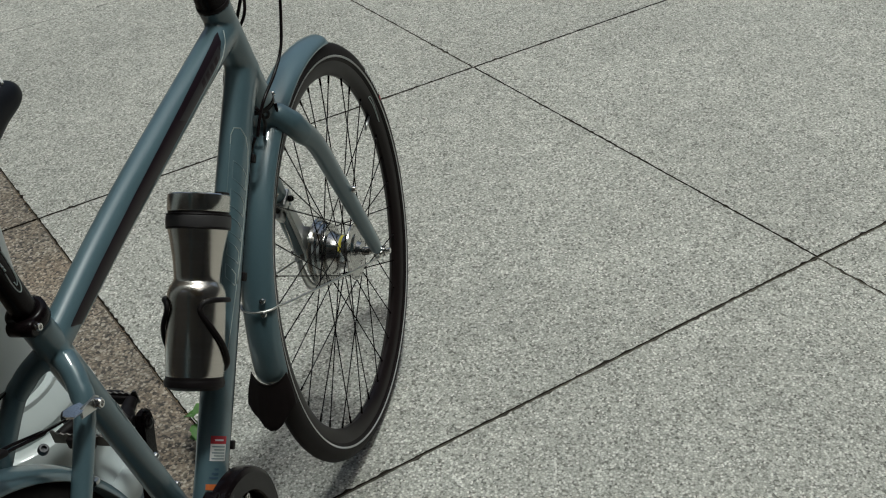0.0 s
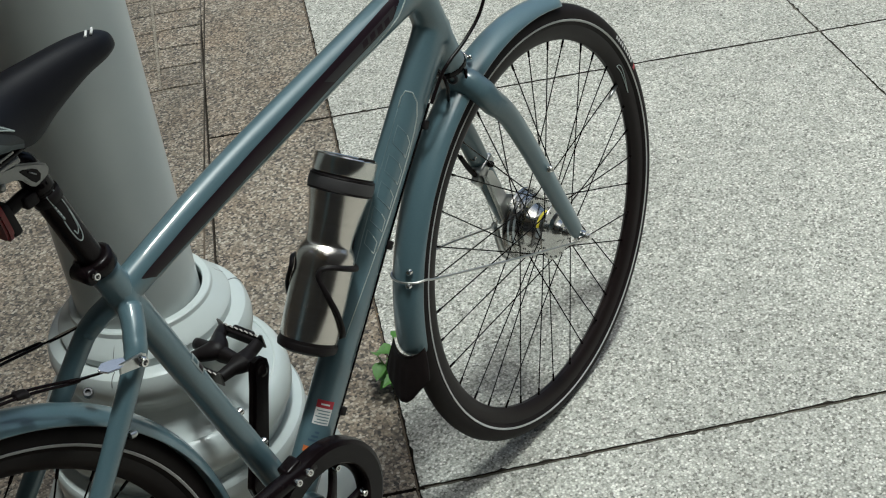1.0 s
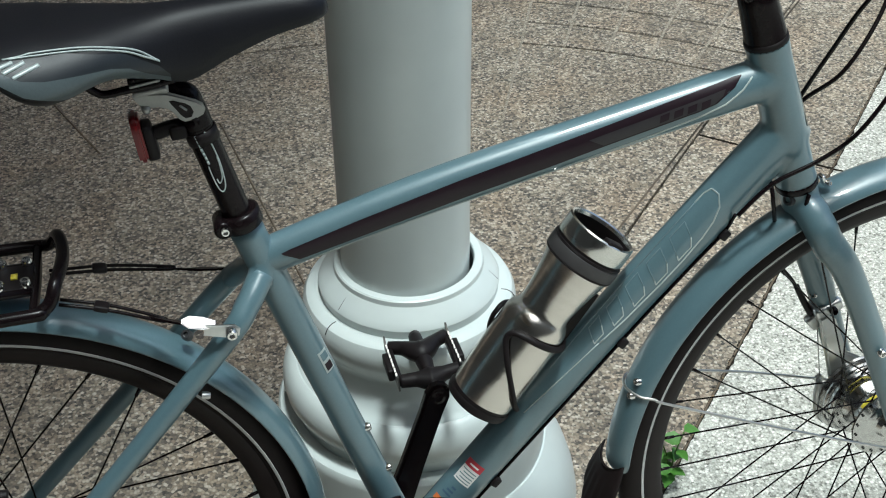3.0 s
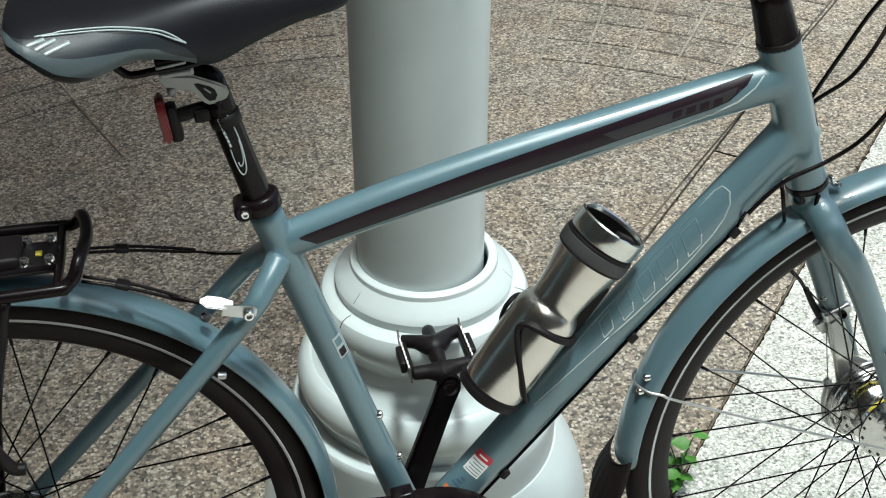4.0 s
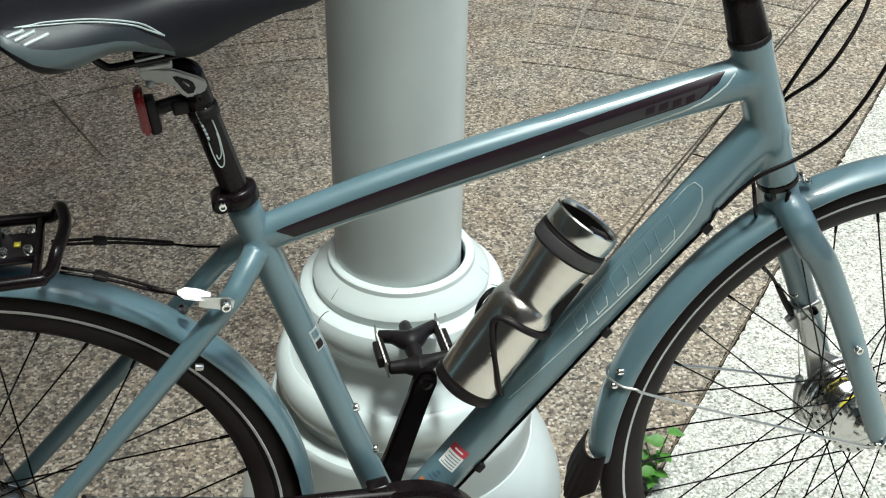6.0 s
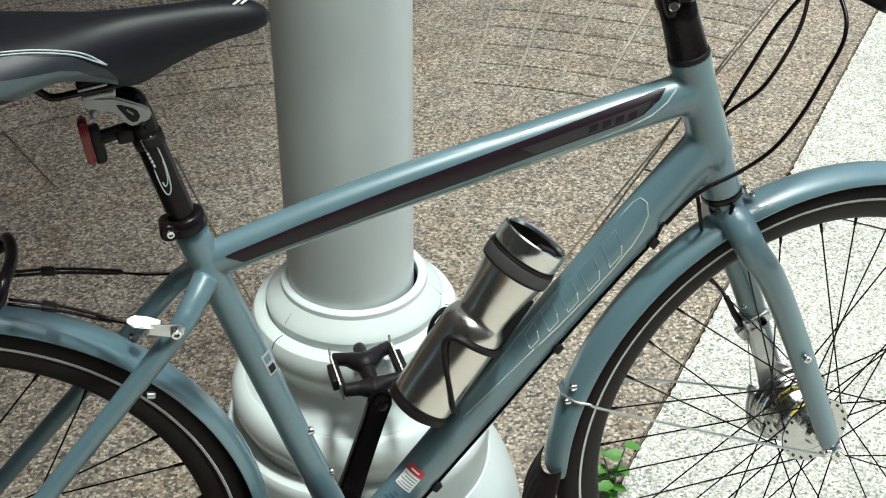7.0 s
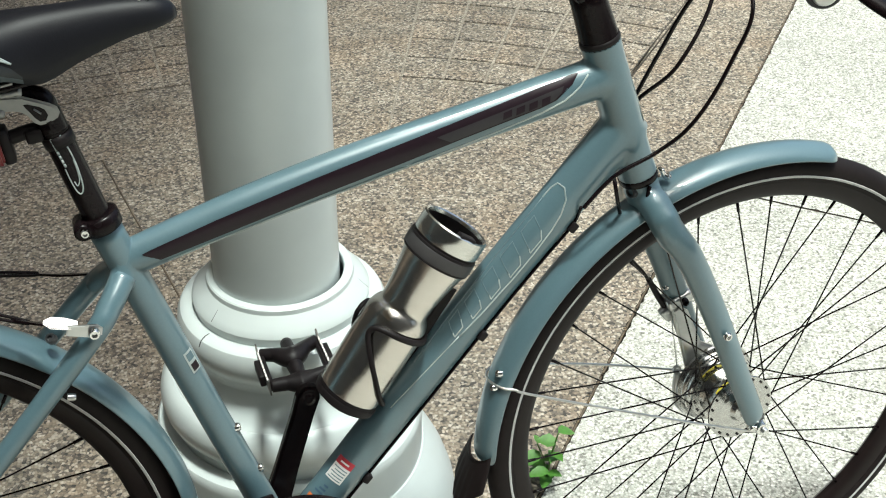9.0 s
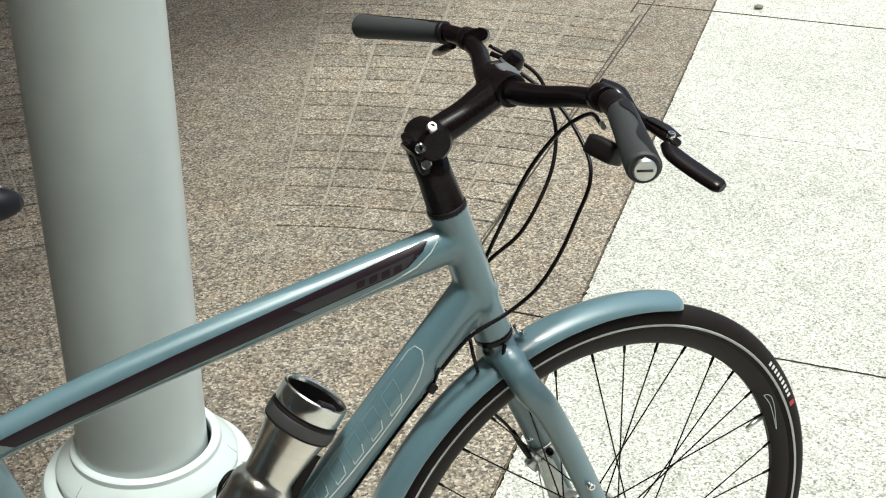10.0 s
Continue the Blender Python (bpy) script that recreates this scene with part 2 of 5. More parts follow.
# ---- mesh helpers ----
def mesh_of(name, verts, faces, material, smooth=True):
    me = bpy.data.meshes.new(name)
    me.from_pydata([tuple(v) for v in verts], [], faces)
    me.materials.append(material)
    if smooth:
        me.polygons.foreach_set("use_smooth", [True] * len(me.polygons))
    me.update()
    return me


def part(name, data, parent, label="", m=None):
    """One mesh object under a thing or under a part of it."""
    ob = new(name, data)
    ob.parent = parent
    if m is not None:
        ob.matrix_local = m
    if label:
        tagged(ob, label)
    return ob


def thing(name, label, category, m=None, data=None, group="", kind=""):
    ob = new(name, data)
    if m is not None:
        ob.matrix_world = m
    return tagged(ob, label, category, group, kind)


def smooth_path(points, steps=8):
    """Catmull-Rom curve through points of any size."""
    p = [Vector(q) for q in points]
    if len(p) < 3:
        return p
    p = [2 * p[0] - p[1]] + p + [2 * p[-1] - p[-2]]
    out = []
    for i in range(1, len(p) - 2):
        a, b, c, d = p[i - 1:i + 3]
        for k in range(steps):
            t = k / steps
            out.append(0.5 * (2 * b + (c - a) * t + (2 * a - 5 * b + 4 * c - d) * t * t + (3 * b - a - 3 * c + d) * t ** 3))
    out.append(p[-2])
    return out


def frames_along(pts, up):
    """Tangent and two normals at each point, the first normal kept near up."""
    out, n = [], Vector(up)
    for i in range(len(pts)):
        t = (pts[min(i + 1, len(pts) - 1)] - pts[max(i - 1, 0)]).normalized()
        n = (n - t * n.dot(t)).normalized()
        out.append((t, n, t.cross(n)))
    return out


def tube(name, points, radius, material, up=(0, 0, 1), sides=14, steps=8, curved=True, closed=False):
    """A rod along points; radius: one number, or a pair (half height, half width), or a list of either."""
    pts = smooth_path(points, steps) if curved else [Vector(p) for p in points]
    k = len(pts)
    if isinstance(radius, list):
        src = [r if isinstance(r, tuple) else (r, r) for r in radius]
        rad = []
        for i in range(k):
            s = i / max(1, k - 1) * (len(src) - 1)
            j = min(int(s), len(src) - 2)
            f = s - j
            rad.append(tuple(src[j][q] * (1 - f) + src[j + 1][q] * f for q in (0, 1)))
    else:
        rad = [radius if isinstance(radius, tuple) else (radius, radius)] * k
    verts, faces = [], []
    for (t, n, b), p, (ra, rb) in zip(frames_along(pts, up), pts, rad):
        for s in range(sides):
            a = 2 * math.pi * s / sides
            verts.append(p + n * (ra * math.cos(a)) + b * (rb * math.sin(a)))
    for i in range(k - 1 if not closed else k):
        for s in range(sides):
            q = (i + 1) % k
            faces.append((i * sides + s, i * sides + (s + 1) % sides, q * sides + (s + 1) % sides, q * sides + s))
    if not closed:
        faces += [tuple(range(sides))[::-1], tuple((k - 1) * sides + s for s in range(sides))]
    me = mesh_of(name, verts, faces, material)
    if not closed:
        for f in list(me.polygons)[-2:]:
            f.use_smooth = False
    return me


def lathe(name, profile, material, sides=48, axis="Z", arc=(0.0, 360.0)):
    """Turns (radius, height) round an axis; Y keeps it in the wheel's plane."""
    whole = arc[1] - arc[0] >= 360
    k = sides if whole else sides + 1
    verts, faces = [], []
    for s in range(k):
        a = radians(arc[0] + (arc[1] - arc[0]) * s / sides)
        for r, h in profile:
            verts.append((r * math.cos(a), r * math.sin(a), h) if axis == "Z" else (r * math.cos(a), h, r * math.sin(a)))
    m = len(profile)
    for s in range(sides):
        for i in range(m - 1):
            p, q = s * m + i, ((s + 1) % k) * m + i
            faces.append((p, q, q + 1, p + 1) if axis == "Z" else (p, p + 1, q + 1, q))
    me = mesh_of(name, verts, faces, material)
    me.set_sharp_from_angle(angle=radians(31))
    return me


def bevel_box(name, size, material, bevel=0.002, segments=2):
    bm = bmesh.new()
    bmesh.ops.create_cube(bm, size=1.0, matrix=Matrix.Diagonal((*size, 1)))
    if bevel:
        bmesh.ops.bevel(bm, geom=bm.edges[:], offset=bevel, segments=segments, affect="EDGES", profile=0.6)
    me = bpy.data.meshes.new(name)
    bm.to_mesh(me)
    bm.free()
    me.materials.append(material)
    me.polygons.foreach_set("use_smooth", [segments > 1] * len(me.polygons))
    return me


def plate(name, outline, thick, material, bevel=0.001):
    """A flat plate of an outline (x, z), thick along y, with softened rims."""
    bm = bmesh.new()
    f = bm.faces.new([bm.verts.new((x, -thick / 2, z)) for x, z in outline])
    got = bmesh.ops.extrude_face_region(bm, geom=[f])
    bmesh.ops.translate(bm, verts=[g for g in got["geom"] if isinstance(g, bmesh.types.BMVert)], vec=(0, thick, 0))
    bmesh.ops.recalc_face_normals(bm, faces=bm.faces[:])
    if bevel:
        rim = [e for e in bm.edges if abs(e.verts[0].co.y - e.verts[1].co.y) < 1e-6]
        bmesh.ops.bevel(bm, geom=rim, offset=bevel, segments=2, affect="EDGES")
    me = bpy.data.meshes.new(name)
    bm.to_mesh(me)
    bm.free()
    me.materials.append(material)
    return me


def bolt(name, radius, length, material):
    """A domed bolt head along z with a hexagon socket ring."""
    return lathe(name, [(0.0, length * 0.55), (radius * 0.45, length * 0.55), (radius * 0.5, length), (radius * 0.8, length), (radius, length * 0.7), (radius, 0.0)], material, 14)


def turned(way, at):
    """A pose whose z axis points along way."""
    return Matrix.Translation(at) @ Vector(way).to_track_quat("Z", "Y").to_matrix().to_4x4()


# ---- ground: pale concrete slabs, a granite border strip and a granite field round the pillar ----
ORIGIN, ALONG = Vector((0.7445, 0.0841, 0)), Vector((0.6756, 0.7373, 0))
ACROSS = Vector((ALONG.y, -ALONG.x, 0))
PITCH_ALONG, PITCH_ACROSS, STRIP = 1.2495, 1.245, 0.298
PILLAR = Vector((0.523, 0.3466, 0))
PAVED = Matrix.Translation(ORIGIN) @ Matrix(((ALONG.x, ACROSS.x, 0, 0), (ALONG.y, ACROSS.y, 0, 0), (0, 0, 1, 0), (0, 0, 0, 1)))

bm = bmesh.new()
bmesh.ops.create_grid(bm, x_segments=40, y_segments=40, size=300)
me = bpy.data.meshes.new("ground")
bm.to_mesh(me)
bm.free()
me.materials.append(SOIL)
ground = thing("ground", "dark dirt ground under the paving joints", "ground", pose(0, 0, -0.013), me, kind="structure")


def slab_mesh(name, length, width, material, thick=0.028, worn=0.0026, rows=0):
    """A slab with its top at z = 0, its rim chipped unevenly."""
    rnd = random.Random(name)
    n = 128
    ring = []
    for i in range(4 * n):
        q, k = divmod(i, n)
        f = k / n
        x, y = ((f, 0), (1, f), (1 - f, 1), (0, 1 - f))[q]
        ring.append((x * length, y * width))
    chip = [worn * (0.1 + rnd.random() + (1.8 * rnd.random() if rnd.random() < 0.2 else 0.0)) for _ in ring]
    verts, faces = [], []
    for depth, share in ((-thick, 0.0), (-0.003, 0.25), (0.0, 1.0)):
        for (x, y), c in zip(ring, chip):
            dx = c * share if x == 0 else -c * share if x == length else 0.0
            dy = c * share if y == 0 else -c * share if y == width else 0.0
            verts.append((x + dx, y + dy, depth))
    m = len(ring)
    for r in range(2):
        for i in range(m):
            faces.append((r * m + i, r * m + (i + 1) % m, (r + 1) * m + (i + 1) % m, (r + 1) * m + i))
    faces.append(tuple(2 * m + i for i in range(m)))
    me = mesh_of(name, verts, faces, material, False)
    me.materials.append(SOIL)
    for f in list(me.polygons)[:2 * m]:
        f.material_index = 1
    return me


pavement = thing("pavement", "pale exposed-aggregate concrete paving with dark open joints", "pavement", PAVED, kind="structure")
GAP = 0.0023
slab_kinds = [slab_mesh("slab_%s" % q, PITCH_ALONG - GAP, PITCH_ACROSS - GAP, CONCRETE, worn=0.0021) for q in "abc"]
for i in range(-4, 9):
    for j in range(0, 8):
        part("slab", slab_kinds[(i * 5 + j * 3) % 3], pavement, m=pose(i * PITCH_ALONG + GAP / 2 + 0.004 * (i > 0), j * PITCH_ACROSS + GAP / 2, -0.0012 * ((i * 7 + j * 3) % 3)))

border = thing("granite_border", "brown speckled granite border stones along the concrete", "pavement", PAVED, kind="structure")
stone_kinds = [slab_mesh("stone_%s" % q, PITCH_ALONG - 0.003, STRIP - 0.0042, GRANITE, worn=0.0014) for q in "ab"]
for i in range(-4, 9):
    part("border_stone", stone_kinds[i % 2], border, m=pose(i * PITCH_ALONG + 0.0015 + 0.004 * (i > 0), -STRIP + 0.0015, -0.0008 * (i % 3)))

# the field beyond the border, one worn sheet with a slightly uneven top
bm = bmesh.new()
bmesh.ops.create_grid(bm, x_segments=44, y_segments=36, size=0.5, matrix=Matrix.Diagonal((22, 16, 1, 1)))
for v in bm.verts:
    v.co.y -= 8 + STRIP + 0.003
    v.co.z = noise.noise(v.co * 0.9) * 0.0015 if v.co.y < -STRIP - 0.1 else 0.0
    v.co.x += 2
top = bm.faces[:]
edge = [e for e in bm.edges if e.is_boundary]
got = bmesh.ops.extrude_edge_only(bm, edges=edge)
bmesh.ops.translate(bm, verts=[g for g in got["geom"] if isinstance(g, bmesh.types.BMVert)], vec=(0, 0, -0.025))
me = bpy.data.meshes.new("granite_field")
bm.to_mesh(me)
bm.free()
me.materials.append(GRANITE)
thing("granite_paving", "brown speckled granite paving round the white pillar", "pavement", PAVED, me, kind="structure")


def sector(name, r0, r1, a0, a1, z0, z1, material, steps=3, soft=0.0015):
    """A stone between two radii and two angles (degrees), with a softened top rim."""
    verts, faces = [], []
    for lvl, (z, k) in enumerate(((z0, 0.0), (z1 - soft, 0.0), (z1, soft))):
        d = math.degrees(k / ((r0 + r1) / 2))
        for i in range(steps + 1):
            a = radians(a0 + d + (a1 - a0 - 2 * d) * i / steps)
            verts.append(((r0 + k) * math.cos(a), (r0 + k) * math.sin(a), z))
            verts.append(((r1 - k) * math.cos(a), (r1 - k) * math.sin(a), z))
    m = 2 * (steps + 1)
    rim = [2 * i for i in range(steps + 1)] + [2 * i + 1 for i in range(steps, -1, -1)]
    for lv in range(2):
        for i in range(m):
            a, b = rim[i], rim[(i + 1) % m]
            faces.append((lv * m + a, (lv + 1) * m + a, (lv + 1) * m + b, lv * m + b))
    for i in range(steps):
        faces.append((2 * m + 2 * i, 2 * m + 2 * i + 1, 2 * m + 2 * i + 3, 2 * m + 2 * i + 2))
    return mesh_of(name, verts, faces, material, False)


# scored ring round the pillar: rows of radial stones; meshes are shared along a row
scored = thing("scored_paving", "scored granite setts laid in rings round the pillar", "pavement", Matrix.Translation(PILLAR), kind="structure")
FANS = ((46.1, 4.1, 5), (86.0, 3.62, 10))
row_r = [1.5 + 0.121 * i for i in range(18)]
for a0, step, count in FANS:
    for k in range(len(row_r) - 1):
        sett = sector("sett", row_r[k] + 0.0042, row_r[k + 1] - 0.0042, 0.13, step - 0.13, -0.001, 0.0042, GRANITE, 2)
        for i in range(count):
            part("sett", sett, scored, m=pose(0, 0, -0.0006 * ((k * 3 + i * 2) % 3), 0, 0, a0 + step * i))
    part("bed", sector("bed", 1.5025, row_r[-1], a0 + 0.07, a0 + step * count + 0.03, -0.001, 0.0010, BED, 24, 0.0002), scored, "dark bedding between the setts")
    line = sector("grout_line", 1.5, row_r[-1], -0.12, 0.12, 0.0, 0.0038, GROUT, 1, 0.0002)
    for i in range(1 if count == 5 else 0, count + 1):
        part("grout_line", line, scored, "pale radial grout line", pose(0, 0, 0, 0, 0, a0 + step * i))
part("joint", sector("joint", 1.189, 1.1925, 98.4, 150.0, -0.001, 0.0028, GROUT, 24, 0.0002), scored, "thin sandy joint")
for r0, r1, a, m in ((0.25, 1.19, 98.4, JOINT_FILL), (1.19, 1.5, 111.6, JOINT_FILL), (1.05, 4.2, 45.9, BED), (0.25, 1.05, 45.9, JOINT_FILL), (1.10, 1.5, 66.6, GROUT)):
    part("joint", bevel_box("joint", (r1 - r0, 0.006 if m is GROUT else 0.0036, 0.004), m, 0.0), scored, "thin dirty joint", pose(0, 0, 0, 0, 0, a) @ pose((r0 + r1) / 2, 0, 0.0005))

# ---- the pillar ----
pillar = thing("pillar", "white painted round metal pillar on a moulded base", "pillar", Matrix.Translation(PILLAR))
part("shaft", lathe("shaft", [(0.0848, 0.40), (0.0846, 1.2), (0.084, 4.3), (0.0, 4.3)], PILLAR_PAINT, 72), pillar)
# the moulded base sits a little off the shaft's axis
CLAD = Matrix.Translation((0.0042, 0, 0))
part("collar", lathe("collar", [(0.0862, 0.436), (0.0864, 0.4470), (0.0876, 0.4488), (0.0965, 0.4488), (0.0986, 0.4474), (0.0993, 0.4440), (0.0998, 0.4412), (0.1025, 0.4385), (0.1085, 0.4325), (0.1145, 0.4262), (0.1190, 0.4212), (0.1206, 0.4180), (0.1202, 0.4150), (0.1192, 0.4052),
    (0.1235, 0.4050), (0.1310, 0.4045), (0.1378, 0.4005), (0.1423, 0.3920), (0.1440, 0.3795), (0.1428, 0.3675), (0.1392, 0.3570), (0.1345, 0.3500), (0.1318, 0.3455), (0.1312, 0.341), (0.1312, 0.336)], PILLAR_PAINT, 96), pillar, "turned white collar with stepped rings", CLAD)
part("cove", lathe("cove", [(0.1300, 0.3400), (0.1312, 0.3320), (0.1330, 0.3240), (0.1356, 0.3160), (0.1394, 0.3085), (0.1440, 0.3020), (0.1492, 0.2965), (0.1545, 0.2925), (0.1588, 0.2900), (0.1600, 0.2885), (0.1600, 0.2840)], PILLAR_PAINT, 96), pillar, "hollow white cove under the collar", CLAD)
part("torus", lathe("torus", [(0.1575, 0.2840), (0.1588, 0.2915), (0.1615, 0.2926), (0.1665, 0.2908), (0.1725, 0.2850), (0.1772, 0.2760), (0.1797, 0.2660), (0.1800, 0.2560), (0.1783, 0.2465), (0.1752, 0.2395), (0.1712, 0.2348), (0.1672, 0.2330), (0.1655, 0.2310), (0.1655, 0.2080)], PILLAR_PAINT, 96), pillar, m=CLAD)
part("base", lathe("base", [(0.1640, 0.2120), (0.1810, 0.2115), (0.1875, 0.2098), (0.1908, 0.2050), (0.1915, 0.1950), (0.1915, 0.137), (0.1940, 0.1365), (0.2045, 0.1220), (0.2185, 0.1010), (0.2305, 0.0760), (0.2405, 0.0450), (0.2460, 0.0150), (0.2460, -0.004), (0.0, -0.004)], PILLAR_PAINT, 96), pillar, m=CLAD)
for a in (208, 338):
    way = Vector((math.cos(radians(a)), math.sin(radians(a)), 0))
    part("seam", tube("seam", [way * r + Vector((0, 0, z)) for r, z in ((0.1240, 0.4050), (0.1312, 0.4045), (0.1381, 0.4006), (0.1425, 0.3930))], 0.0006, BAND_GREY, sides=6), pillar, "dark joint between the collar halves", CLAD)
    part("seam", tube("seam", [way * r + Vector((0, 0, z)) for r, z in ((0.0990, 0.4404), (0.1080, 0.4326), (0.1190, 0.4214))], 0.0004, BAND_GREY, sides=6), pillar, "dark joint between the collar halves", CLAD)

# ---- sheets added beside the pillar: out of view, made up to shade the granite ----
EDGE = Vector((0.44, 0.90, 0)).normalized()
SIDE = Vector((EDGE.y, -EDGE.x, 0))
SHEET_Z = 7.0
UP_SUN = Vector((math.cos(SUN_AZIMUTH), math.sin(SUN_AZIMUTH), 0)) / math.tan(SUN_ELEVATION) * SHEET_Z
shade_sheet = thing("shade_sheet", "unseen tan sheet added to shade the granite paving", "roof", Matrix.Translation(Vector((0.1895, 0.79, SHEET_Z)) + UP_SUN) @ Matrix(((EDGE.x, SIDE.x, 0, 0), (EDGE.y, SIDE.y, 0, 0), (0, 0, 1, 0), (0, 0, 0, 1))), kind="structure")
part("roof_sheet", bevel_box("roof_sheet", (20.0, 4.0, 0.12), SHADE_SHEETING, 0.02), shade_sheet, m=pose(2.0, -2.0, 0))
FAR_EDGE = Vector((0.89, 0.456, 0))
part("roof_sheet", bevel_box("roof_sheet", (4.2, 4.6, 0.10), SHADE_SHEETING, 0.02), shade_sheet, "unseen set-back lower sheet added for shade", shade_sheet.matrix_world.inverted() @ Matrix.Translation(Vector((1.34, 2.939, SHEET_Z - 0.15)) + UP_SUN) @ Matrix(((FAR_EDGE.x, -FAR_EDGE.y, 0, 0), (FAR_EDGE.y, FAR_EDGE.x, 0, 0), (0, 0, 1, 0), (0, 0, 0, 1))) @ pose(-0.15, 2.3, 0))

# ---- plain walls that close the place, far out of view: added to shape reflections and sky light ----
for name, at, size in (("screen_south", (0, -9.0, 7.4), (26, 0.3, 15.0)), ("screen_west", (-5.5, 0, 5.9), (0.3, 18, 12.0)), ("screen_north", (-1.0, 9.5, 5.9), (18, 0.3, 12.0))):
    thing(name, "plain tan unseen wall added to shape reflections and sky light", "wall", pose(*at), bevel_box(name, size, WALLING, 0.02), kind="structure")

# ---- the bicycle ----
LEAN, STEER = 4.3, 2.5
REAR, FRONT, BOTTOM = Vector((0, 0, 0.3435)), Vector((1.0475, 0, 0.3435)), Vector((0.452, 0, 0.278))
HEAD_ANGLE = radians(71.6)
HEAD = Vector((0.9075, 0, 0.6447))
HEAD_AXIS = Vector((-math.cos(HEAD_ANGLE), 0, math.sin(HEAD_ANGLE)))
STEERED = Matrix.Translation(HEAD) @ Matrix.Rotation(radians(STEER), 4, HEAD_AXIS) @ Matrix.Translation(-HEAD)
bike = thing("bicycle", "blue-grey city bicycle with mudguards standing beside the white pillar", "bicycle", pose(0, 0, 0, -LEAN))
Y = Vector((0, 1, 0))


def on_head(w):
    return HEAD + HEAD_AXIS * ((w - HEAD.z) / HEAD_AXIS.z)


class Bar:
    """A frame tube with an oval section, on whose side films can be laid."""

    def __init__(self, points, radii, steps=16):
        self.path = smooth_path(points, steps)
        self.radii = radii

    def mesh(self, name, material, sides=22):
        return tube(name, self.path, self.radii, material, sides=sides, curved=False)

    def at(self, s, angle, off=0.0):
        """The point at share s of the length, at an angle (degrees) up from the side that faces -y."""
        x = s * (len(self.path) - 1)
        i = min(int(x), len(self.path) - 2)
        p = self.path[i].lerp(self.path[i + 1], x - i)
        t = (self.path[i + 1] - self.path[i]).normalized()
        n = t.cross(Y)
        n = n if n.z > 0 else -n
        q = s * (len(self.radii) - 1)
        j = min(int(q), len(self.radii) - 2)
        h, w = (self.radii[j][k] * (1 - q + j) + self.radii[j + 1][k] * (q - j) for k in (0, 1))
        a = radians(angle)
        return p + n * ((h + off) * math.sin(a)) - Y * ((w + off) * math.cos(a))

    def film(self, name, material, lower, upper, off=0.0006, cols=6):
        """A thin film between two lines of (share, angle)."""
        k = len(lower)
        verts, faces = [], []
        for (s0, a0), (s1, a1) in zip(lower, upper):
            for c in range(cols + 1):
                f = c / cols
                verts.append(self.at(s0 + (s1 - s0) * f, a0 + (a1 - a0) * f, off))
        for i in range(k - 1):
            for c in range(cols):
                faces.append((i * (cols + 1) + c, (i + 1) * (cols + 1) + c, (i + 1) * (cols + 1) + c + 1, i * (cols + 1) + c + 1))
        return mesh_of(name, verts, faces, material)

    def line(self, name, material, marks, radius=0.0011, off=0.0):
        """A raised thin stroke through marks of (share, angle)."""
        fine = []
        for (s0, a0), (s1, a1) in zip(marks, marks[1:]):
            for k in range(4):
                fine.append(self.at(s0 + (s1 - s0) * k / 4, a0 + (a1 - a0) * k / 4, off))
        fine.append(self.at(*marks[-1], off))
        return tube(name, fine, (0.0005, radius), material, up=-Y, sides=6, curved=False)


def along(marks, u):
    """The height at u on a line through marks."""
    for (a, h), (b, k) in zip(marks, marks[1:]):
        if a <= u <= b:
            return h + (k - h) * (u - a) / (b - a)
    return 0.0


top_bar = Bar([(0.318, 0, 0.699), (0.44, 0, 0.7340), (0.5445, 0, 0.7595), (0.70, 0, 0.7930), (0.842, 0, 0.8220)], [(0.0195, 0.0165), (0.0225, 0.0175), (0.0235, 0.018), (0.0230, 0.019), (0.0235, 0.021)])
down_bar = Bar([(0.452, 0, 0.278), (0.5165, 0, 0.3535), (0.6225, 0, 0.4785), (0.728, 0, 0.602), (0.8685, 0, 0.7565)], [(0.0225, 0.022), (0.0245, 0.021), (0.0265, 0.021), (0.0275, 0.0205), (0.029, 0.0205)])
seat_bar = Bar([(0.3055, 0, 0.743), (0.379, 0, 0.510), (0.452, 0, 0.278)], [(0.0172, 0.0172), (0.0165, 0.0165), (0.0175, 0.0175)])
frame_part = part("frame", top_bar.mesh("top_tube", PAINT), bike, "glossy blue-grey oval top tube")
down = part("down_tube", down_bar.mesh("down_tube", PAINT), bike)
seat_tube = part("seat_tube", seat_bar.mesh("seat_tube", PAINT), bike)
frame_part.name = "top_tube"
a, b = on_head(0.862), on_head(0.698)
part("head_tube", tube("head_tube", [a, a.lerp(b, 0.12), a.lerp(b, 0.5), a.lerp(b, 0.88), b], [0.0225, 0.0218, 0.0212, 0.0218, 0.0225], PAINT, up=(1, 0, 0), sides=24), bike)
part("bottom_bracket", lathe("bottom_bracket", [(0.0, -0.036), (0.0205, -0.036), (0.0215, -0.033), (0.0215, 0.033), (0.0205, 0.036), (0.0, 0.036)], PAINT, 26, "Y"), bike, m=Matrix.Translation(BOTTOM))


def welded(name, stubs, material, label="", m=None, voxel=0.0021, rounds=26):
    """Tubes that run into each other, melted into one skin with rounded fillets."""
    verts, faces = [], []
    for pts, radii in stubs:
        me = tube(name, pts, radii, material, up=(0, 1, 0.01), sides=28, curved=False)
        o = len(verts)
        verts += [v.co.copy() for v in me.vertices]
        faces += [tuple(o + i for i in f.vertices) for f in me.polygons]
        bpy.data.meshes.remove(me)
    ob = part(name, mesh_of(name, verts, faces, material), bike, label, m)
    melt = ob.modifiers.new("melt", "REMESH")
